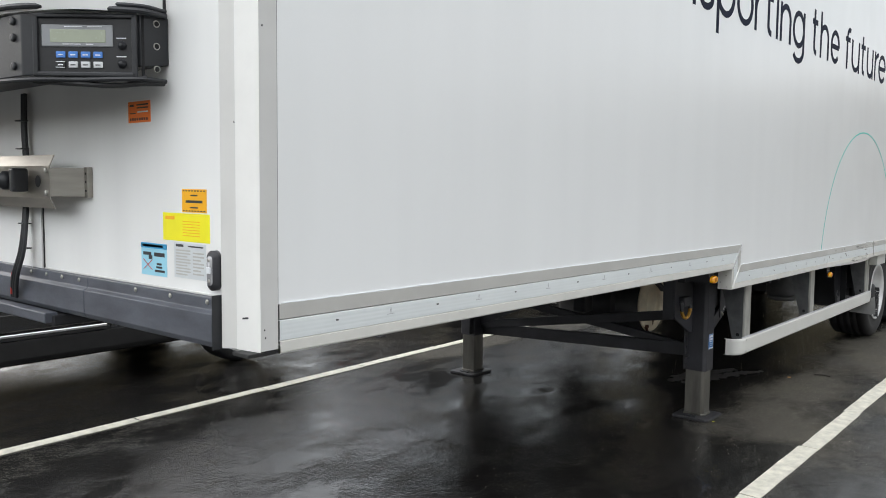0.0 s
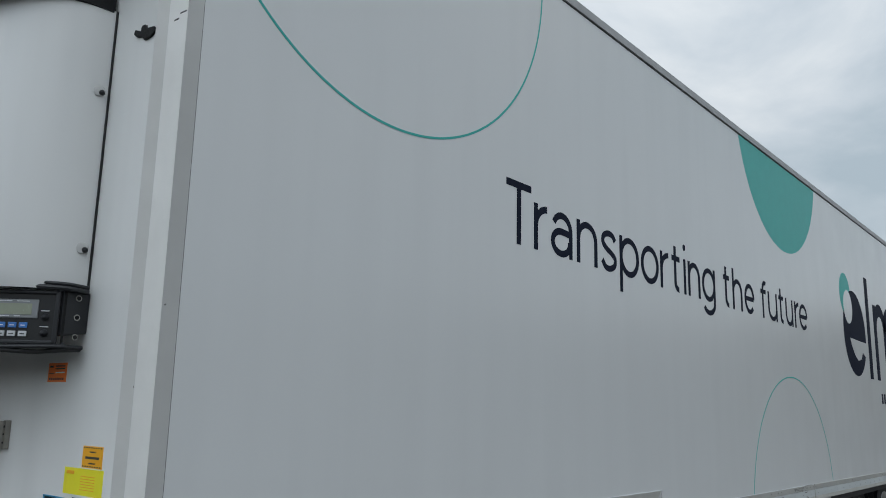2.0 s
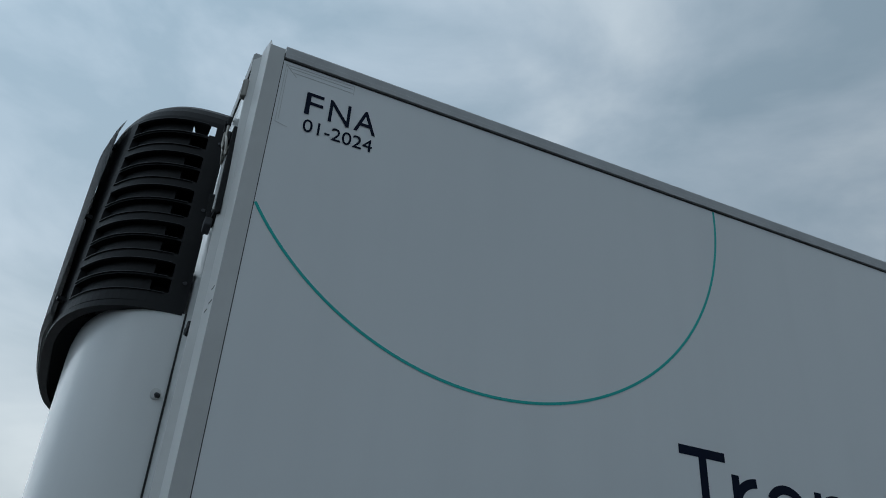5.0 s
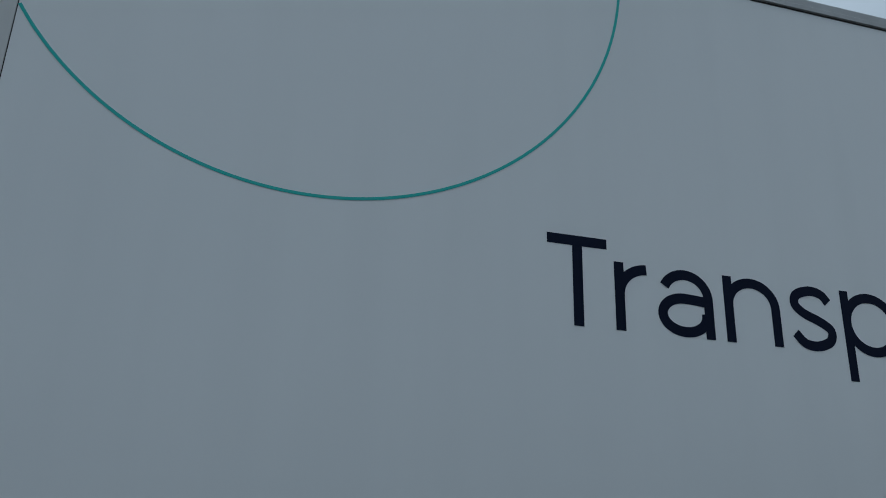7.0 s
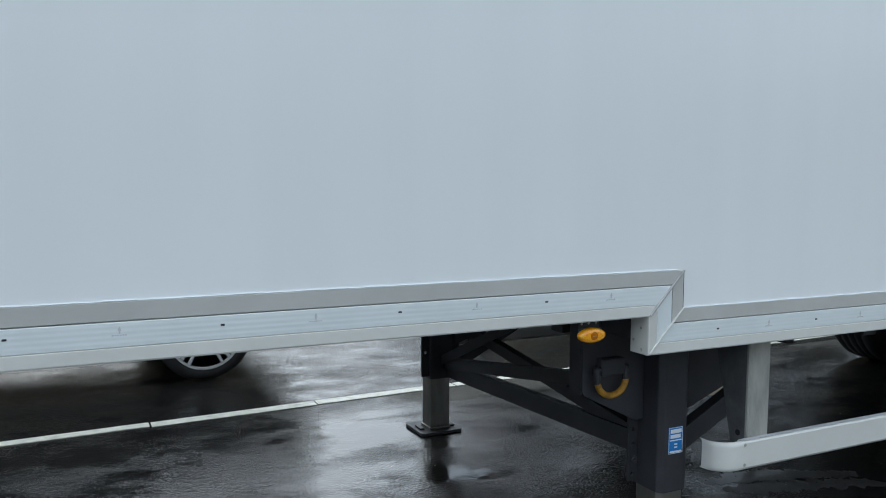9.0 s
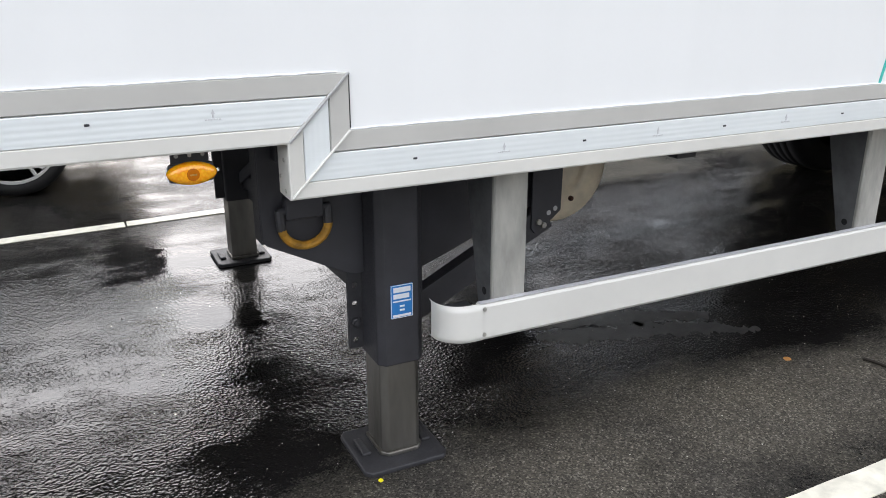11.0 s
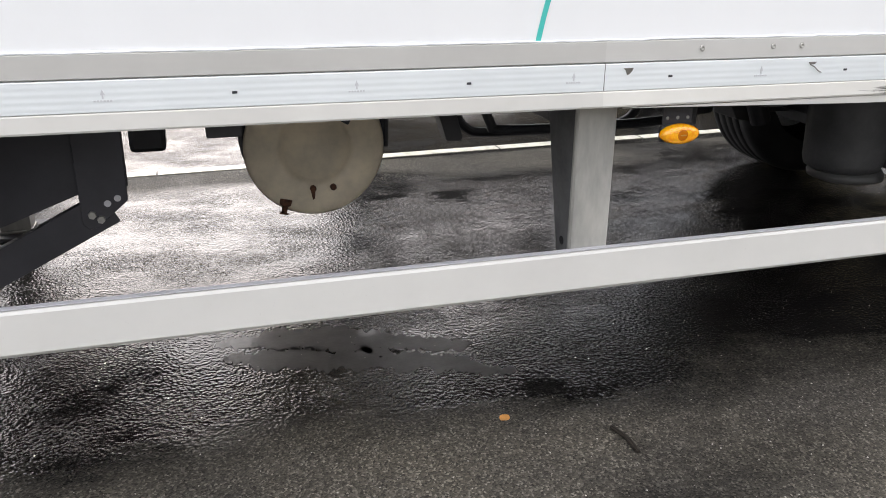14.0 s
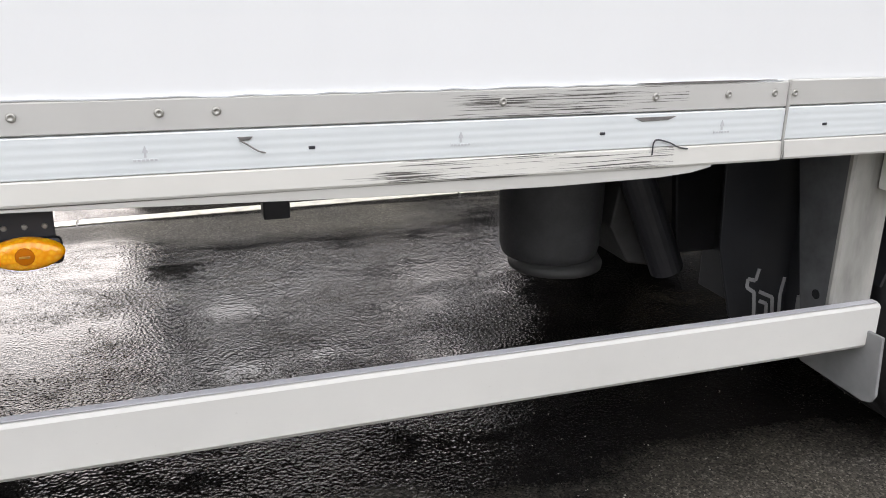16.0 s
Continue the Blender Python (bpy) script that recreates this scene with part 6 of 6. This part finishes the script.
# spray flap in front of the first wheel with an illegible mark
flap = part("spray_flap", bm_box(7.16, 7.175, 0.30, 0.70, 0.34, 0.86, 0.004), BLACK_PLASTIC, trailer, "black spray flap with pale mark")
part("flap_skirt", bm_prism([(0.040, 0.46), (0.030, 0.325), (0.040, 0.306), (0.062, 0.298), (0.255, 0.306), (0.300, 0.34), (0.300, 0.46)], 7.146, 7.154, "x", 0.002), SKIRT, trailer, "grey lower flap of the guard")
side_flap = part("mark_plate", bm_prism([(6.935, 0.86), (7.165, 0.86), (7.175, 0.36), (7.06, 0.355), (7.000, 0.40), (6.950, 0.58)], 0.352, 0.36, "y", 0.002), BLACK_PLASTIC, trailer, "black wing plate with pale strokes")
for pts in (((7.023, 0.478), (7.023, 0.500), (7.053, 0.493), (7.061, 0.523)), ((7.023, 0.478), (7.053, 0.463), (7.061, 0.423), (7.068, 0.378)), ((7.073, 0.463), (7.128, 0.443), (7.138, 0.393)), ((7.078, 0.438), (7.108, 0.428), (7.113, 0.393), (7.078, 0.383)), ((7.166, 0.493), (7.158, 0.448), (7.163, 0.398), (7.183, 0.383))):
    pts = [(7.040 + (u - 7.023) * 0.76, v - 0.006) for u, v in pts]
    for a, b in zip(pts, pts[1:]):
        part("stroke", bm_bar((a[0], 0.3505, a[1]), (b[0], 0.3505, b[1]), 0.009, 0.002, 0, up=(0, 1, 0)), FLAP_PRINT, side_flap)
bristle = bmesh.new()
brng = random.Random(5)
for k in range(240):
    x, z = 7.215 + brng.uniform(0, 0.02), brng.uniform(0.27, 0.56)
    bm_bar((x, 0.06, z), (x + 0.02, 0.03 + brng.uniform(-0.006, 0.006), z - 0.01), 0.003, 0.003, 0, bristle)
part("bristle_strip", bristle, BLACK_PLASTIC, trailer, "black anti-spray bristle strip")

# ---- parked car beyond the far parking line ----
stand(0.0)
CX, CY = 2.80, 3.83
car = empty("parked_car", (1.3, 4.75, 0))
tagged(car, "black parked car with chrome side strip", "car")


def car_body():
    def arch(cx, r, n=14):
        return [(cx + r * math.cos(radians(a)), 0.34 + r * math.sin(radians(a))) for a in np.linspace(180 - 8, 8, n)]
    rear, frontx = CX - 2.80, CX
    low = [(-0.98, 0.33), (-0.92, 0.28)] + [(rear - 0.37, 0.29)] + arch(rear, 0.385) + [(rear + 0.37, 0.29), (rear + 0.42, 0.275), (frontx - 0.42, 0.275), (frontx - 0.37, 0.29)] + arch(frontx, 0.385) + [(frontx + 0.37, 0.29), (3.52, 0.29), (3.60, 0.36)]
    up = [(3.62, 0.55), (3.56, 0.74), (3.38, 0.84), (2.40, 0.98), (2.30, 1.0), (-0.55, 1.02), (-0.92, 0.98), (-1.02, 0.80), (-1.02, 0.50)]
    return low + up


part("body", bm_prism(car_body(), CY + 0.01, CY + 1.79, "y", 0.02), CAR_PAINT, car, "glossy black bodywork", False)
part("cabin", bm_grid([[(2.30, y0, 0.99), (1.45, y1, 1.44), (0.0, y1, 1.47), (-0.80, y0, 1.0)] for y0, y1 in ((CY + 0.10, CY + 0.26), (CY + 1.70, CY + 1.54))]), CAR_PAINT, car)
part("roof_skin", bm_box(0.0, 1.45, CY + 0.26, CY + 1.54, 1.43, 1.47, 0.015), CAR_PAINT, car)
for y0, y1 in ((CY + 0.10, CY + 0.26), (CY + 1.70, CY + 1.54)):
    s = -0.004 if y0 < CY + 1 else 0.004
    for a, b, c, d in ((2.18, 1.42, 0.80, 0.80), (0.74, 0.74, 0.02, -0.62)):
        part("side_window", bm_grid([[(a, y0 + s, 1.01), (b, y1 + s, 1.41)], [(d, y0 + s, 1.01), (c, y1 + s, 1.42)]]), GLASS_DARK, car, "tinted side window")
part("windscreen", bm_grid([[(2.31, CY + 0.14, 1.0), (1.47, CY + 0.30, 1.43)], [(2.31, CY + 1.66, 1.0), (1.47, CY + 1.50, 1.43)]]), GLASS_DARK, car)
part("rear_window", bm_grid([[(-0.82, CY + 0.14, 1.01), (-0.01, CY + 0.30, 1.45)], [(-0.82, CY + 1.66, 1.01), (-0.01, CY + 1.50, 1.45)]]), GLASS_DARK, car)
part("sill", bm_prism([(CY - 0.012, 0.272), (CY - 0.02, 0.30), (CY - 0.014, 0.42), (CY + 0.03, 0.43), (CY + 0.03, 0.27)], CX - 2.36, CX - 0.44, "x", 0.003), CAR_TRIM, car, "dark plastic sill")
part("chrome_strip", bm_prism([(CY - 0.018, 0.448), (CY - 0.026, 0.452), (CY - 0.026, 0.466), (CY - 0.018, 0.472), (CY + 0.02, 0.472), (CY + 0.02, 0.448)], CX - 2.30, CX - 1.20, "x", 0.002), CHROME, car, "chrome strip along the doors")
part("door_moulding", bm_prism([(CY - 0.008, 0.48), (CY - 0.016, 0.49), (CY - 0.010, 0.60), (CY + 0.02, 0.61), (CY + 0.02, 0.48)], CX - 2.34, CX - 0.46, "x", 0.003), CAR_PAINT, car)
for x in (CX - 1.16, CX - 2.20):
    part("door_gap", bm_box(x, x + 0.006, CY + 0.004, CY + 0.02, 0.43, 1.0, 0), VENT_DARK, car)
part("underbody", bm_box(-0.8, 3.4, CY + 0.25, CY + 1.55, 0.20, 0.32, 0.01), CAR_TRIM, car)
for cx in (CX, CX - 2.80):
    part("wheel_arch_liner", bm_box(cx - 0.36, cx + 0.36, CY + 0.27, CY + 0.30, 0.2, 0.7, 0.01), VENT_DARK, car)
for x, side in ((3.60, 1), (-1.02, -1)):
    for y in (CY + 0.12, CY + 1.42):
        part("lamp_unit", bm_box(x - 0.06, x + 0.012, y, y + 0.28, 0.62, 0.72, 0.015), GLASS_DARK if side > 0 else S_RED, car)


def car_rim():
    own = bm_lathe([(0.0, 0.252), (-0.008, 0.256), (-0.008, 0.240), (0.02, 0.232), (0.10, 0.225), (0.12, 0.19)], (0, 0, 0), (0, 1, 0), 48)
    for k in range(5):
        for da in (-0.13, 0.13):
            a = 2 * math.pi * k / 5 + 0.3
            p0 = (0.05 * math.cos(a + da * 0.5), 0.018, 0.05 * math.sin(a + da * 0.5))
            p1 = (0.240 * math.cos(a + da), 0.000, 0.240 * math.sin(a + da))
            own = bm_bar(p0, p1, 0.022, 0.026, 0.004, own, up=(0, 1, 0))
    return mesh_of(bm_lathe([(0.004, 0.06), (-0.004, 0.05), (-0.006, 0.02)], (0, 0.01, 0), (0, 1, 0), 24, own), "rim", RIM, False)


car_tyre = mesh_of(bm_lathe([(0.0, 0.252), (-0.008, 0.27), (-0.008, 0.30), (0.008, 0.325), (0.03, 0.337), (0.10, 0.34), (0.19, 0.337), (0.212, 0.325), (0.22, 0.29), (0.21, 0.252)], (0, 0, 0), (0, 1, 0), 56), "tyre", RUBBER, True)
car_rim_me = car_rim()
disc_me = mesh_of(bm_lathe([(0.06, 0.155), (0.075, 0.155), (0.08, 0.05)], (0, 0, 0), (0, 1, 0), 32), "brake_disc", LEG_STEEL, True)
back_me = mesh_of(bm_lathe([(0.11, 0.20), (0.115, 0.20), (0.12, 0.02)], (0, 0, 0), (0, 1, 0), 32), "wheel_back", VENT_DARK)
for cx in (CX, CX - 2.80):
    for side in (0, 1):
        w = shared("wheel", car_tyre, car, (cx, CY + 0.02 if side == 0 else CY + 1.78, 0.338), (0, 0, 0 if side == 0 else 180), "car wheel with twin-spoke alloy rim")
        for nm, me in (("rim", car_rim_me), ("brake_disc", disc_me), ("wheel_back", back_me)):
            o = new(nm, me)
            o.parent = w

# ---- low flatbed trailer with upright stakes, mirrored in the wet ground beyond the far line ----
flatbed = empty("flatbed_trailer", (7.7, 5.0, 0))
tagged(flatbed, "dark low flatbed trailer with upright stakes on wet asphalt", "trailer")
EX, EY = 5.50, 4.12
axle_at = (EX + 2.72, EX + 3.58)


def flatbed_side():
    def arch(cx, r=0.385, n=12):
        return [(cx + r * math.cos(radians(a)), 0.34 + r * math.sin(radians(a))) for a in np.linspace(172, 8, n)]
    low = [(EX, 0.36), (EX + 0.06, 0.30)] + arch(axle_at[0]) + [(axle_at[0] + 0.42, 0.30), (axle_at[1] - 0.42, 0.30)] + arch(axle_at[1]) + [(EX + 4.42, 0.30), (EX + 4.52, 0.36)]
    return low + [(EX + 4.52, 0.90), (EX, 0.90)]


part("body", bm_prism(flatbed_side(), EY, EY + 1.90, "y", 0.02), BODY_DARK, flatbed, "dark painted side boards")
part("deck", bm_box(EX - 0.02, EX + 4.54, EY - 0.015, EY + 1.915, 0.902, 0.94, 0.006), BODY_DARK, flatbed)
for x in (0.08, 0.30, 0.88, 1.42, 1.67, 2.37, 2.95, 3.55, 4.40):
    part("stake", bm_box(EX + x - 0.045, EX + x + 0.045, EY + 0.01, EY + 0.07, 0.942, 1.75, 0.006), BODY_DARK, flatbed)
part("headboard", bm_box(EX + 4.46, EX + 4.52, EY + 0.08, EY + 1.86, 0.942, 1.75, 0.006), BODY_DARK, flatbed)
part("drawbar", bm_box(EX + 4.525, EX + 5.6, EY + 0.90, EY + 1.0, 0.42, 0.52, 0.008), BODY_DARK, flatbed)
part("jockey_leg", bm_rod((EX + 5.3, EY + 0.95, 0.0), (EX + 5.3, EY + 0.95, 0.42), 0.03, 16), LEG_STEEL, flatbed)
part("tail_board", bm_box(5.705, 5.745, EY + 0.08, EY + 1.86, 0.942, 1.34, 0.006), BODY_DARK, flatbed)
for y in (EY + 0.67, EY + 1.50):
    part("tail_lamp", bm_box(5.68, 5.704, y, y + 0.24, 1.14, 1.26, 0.008), S_RED, flatbed, "red tail lamp")
for cx in axle_at:
    for side in (0, 1):
        w = shared("wheel", car_tyre, flatbed, (cx, EY + 0.03 if side == 0 else EY + 1.87, 0.338), (0, 0, 0 if side == 0 else 180), "small wheel with spoked rim")
        for nm, me in (("rim", car_rim_me), ("wheel_back", back_me)):
            o = new(nm, me)
            o.parent = w

# white sealant bead, a little ragged, along the top edge of the lower rail
srng = random.Random(8)
for x0, x1 in ((SEAM_X + 0.01, STEP_X - 0.01), (STEP_X, JOINT_X)):
    pts = [(x, -0.003, edge_z(x) + 0.001 + srng.uniform(-0.0006, 0.0012) * (2.2 if x > 5.5 else 1.0)) for x in np.arange(x0, x1, 0.03)]
    part("sealant_bead", bm_tube(pts, 0.0022, 6, 1), S_WHITE, trailer, "white sealant bead")

# ---- small things on the ground ----


def leaf(x, y, size, turn, mat, label):
    own = bmesh.new()
    n = 9
    rows_ = []
    for k in range(n):
        t = k / (n - 1)
        w = size * 0.42 * math.sin(math.pi * min(1, t * 0.95 + 0.03)) ** 0.8
        z = 0.006 + 0.35 * size * (t - 0.5) ** 2
        rows_.append([(size * (t - 0.5), -w, z + 0.25 * w), (size * (t - 0.5), 0, z), (size * (t - 0.5), w, z + 0.3 * w)])
    bm_grid(rows_, own)
    bmesh.ops.solidify(own, geom=own.faces[:], thickness=0.0012)
    bmesh.ops.transform(own, matrix=pose(x, y, 0.001, 0, 0, turn), verts=own.verts)
    ob = part("leaf", own, mat, None)
    tagged(ob, label, "leaf", "fallen leaves")
    return ob


def puddle(name, spine, half, mat, label, seed):
    """A thin ragged sheet of silty water along a spine, with a rounded rim."""
    prng = random.Random(seed)
    mid = smooth_path([(x, y, 0) for x, y in spine], 30)
    n = len(mid)
    left, right = [], []
    wl_, wr_ = 0.0, 0.0
    for i, q in enumerate(mid):
        d = (mid[min(i + 1, n - 1)] - mid[max(i - 1, 0)]).normalized()
        side = Vector((-d.y, d.x, 0))
        t = i / (n - 1)
        w = half * (0.12 + math.sin(math.pi * min(1.0, max(0.0, t))) ** 0.55)
        wl_ = 0.62 * wl_ + prng.uniform(-0.30, 0.30) * half
        wr_ = 0.62 * wr_ + prng.uniform(-0.30, 0.30) * half
        left.append(q + side * max(0.002, w + wl_))
        right.append(q - side * max(0.002, w + wr_))
    own = bmesh.new()
    rows_ = []
    for a_, b_ in zip(left, right):
        u = (b_ - a_).normalized()
        rows_.append([(a_.x, a_.y, 0.0002), (a_.x + u.x * 0.003, a_.y + u.y * 0.003, 0.0010), (b_.x - u.x * 0.003, b_.y - u.y * 0.003, 0.0010), (b_.x, b_.y, 0.0002)])
    bm_grid(rows_, own)
    ob = part(name, own, mat, None)
    return tagged(ob, label, "puddle", "puddles under the trailer", "stuff")


puddle("puddle", [(4.56, 0.86), (4.80, 0.84), (5.05, 0.76), (5.35, 0.655)], 0.070, SILT, "shallow silty puddle on wet asphalt", 1)
puddle("puddle", [(4.58, 0.765), (4.75, 0.71), (4.95, 0.66), (5.20, 0.57), (5.42, 0.45)], 0.062, SILT, "shallow silty puddle on wet asphalt", 2)
leaf(5.292, 0.203, 0.034, 30, LEAF, "small dry orange leaf on wet asphalt")
leaf(3.700, 0.170, 0.018, 70, S_YELLOW, "tiny yellow leaf beside the foot plate")
leaf(1.62, -0.35, 0.03, 10, LEAF, "curled brown leaf on wet asphalt")
leaf(1.35, -0.28, 0.035, 100, LEAF, "curled brown leaf on wet asphalt")
tw = part("twig", bm_tube([(5.552, 0.090, 0.006), (5.565, 0.030, 0.008), (5.566, -0.029, 0.006)], 0.006, 6, 5), TWIG, None)
tagged(tw, "short dark wet twig on asphalt", "twig")
rng = random.Random(11)
grit, crumb = bmesh.new(), bmesh.new()


def pebble(own, x, y, r):
    vs = [own.verts.new((x + r * rng.uniform(0.7, 1.2) * a, y + r * rng.uniform(0.7, 1.2) * b, max(0.0003, r * 0.6 + r * 0.7 * c))) for a, b, c in ((1, 0, 0), (-1, 0, 0), (0, 1, 0), (0, -1, 0), (0, 0, 1), (0, 0, -0.9))]
    for i, j, k in ((0, 2, 4), (2, 1, 4), (1, 3, 4), (3, 0, 4), (2, 0, 5), (1, 2, 5), (3, 1, 5), (0, 3, 5)):
        own.faces.new((vs[i], vs[j], vs[k]))


for _ in range(2600):
    pebble(grit, rng.uniform(0.0, 9.0), rng.gauss(-0.1, 0.8), 0.0012 + 0.0022 * rng.random() ** 3)
for _ in range(240):
    pebble(crumb, rng.gauss(0.95, 0.28), rng.gauss(0.05, 0.16), rng.uniform(0.004, 0.016))
for _ in range(90):
    pebble(crumb, rng.uniform(1.0, 6.0), rng.uniform(-0.6, 2.4), rng.uniform(0.002, 0.006))
tagged(part("grit", grit, GRIT, None), "pale grit scattered over the asphalt", "grit", kind="stuff")
tagged(part("crumbs", crumb, CRUMB, None), "dark wet crumbs of dirt on the asphalt", "dirt", kind="stuff")


# ---- distant belt of trees across the yard, mirrored in the glossy side panel ----
trng = random.Random(21)
belt = bmesh.new()
for k in range(300):
    a = radians(1.2 * k)
    for tier in range(4):
        rad = 70 + trng.uniform(-6, 6)
        size = trng.uniform(1.8, 3.2) * (1.15 - 0.16 * tier)
        ball = bmesh.ops.create_icosphere(belt, subdivisions=1, radius=size)["verts"]
        cx, cy, cz = 6 + rad * math.cos(a), rad * math.sin(a), 1.4 + tier * 2.4 + trng.uniform(-0.6, 0.8)
        for v in ball:
            v.co = Vector((cx, cy, cz)) + v.co * trng.uniform(0.72, 1.25)
tagged(part("tree_belt", belt, FOLIAGE, None), "distant brown tree belt across the yard", "trees", kind="stuff")
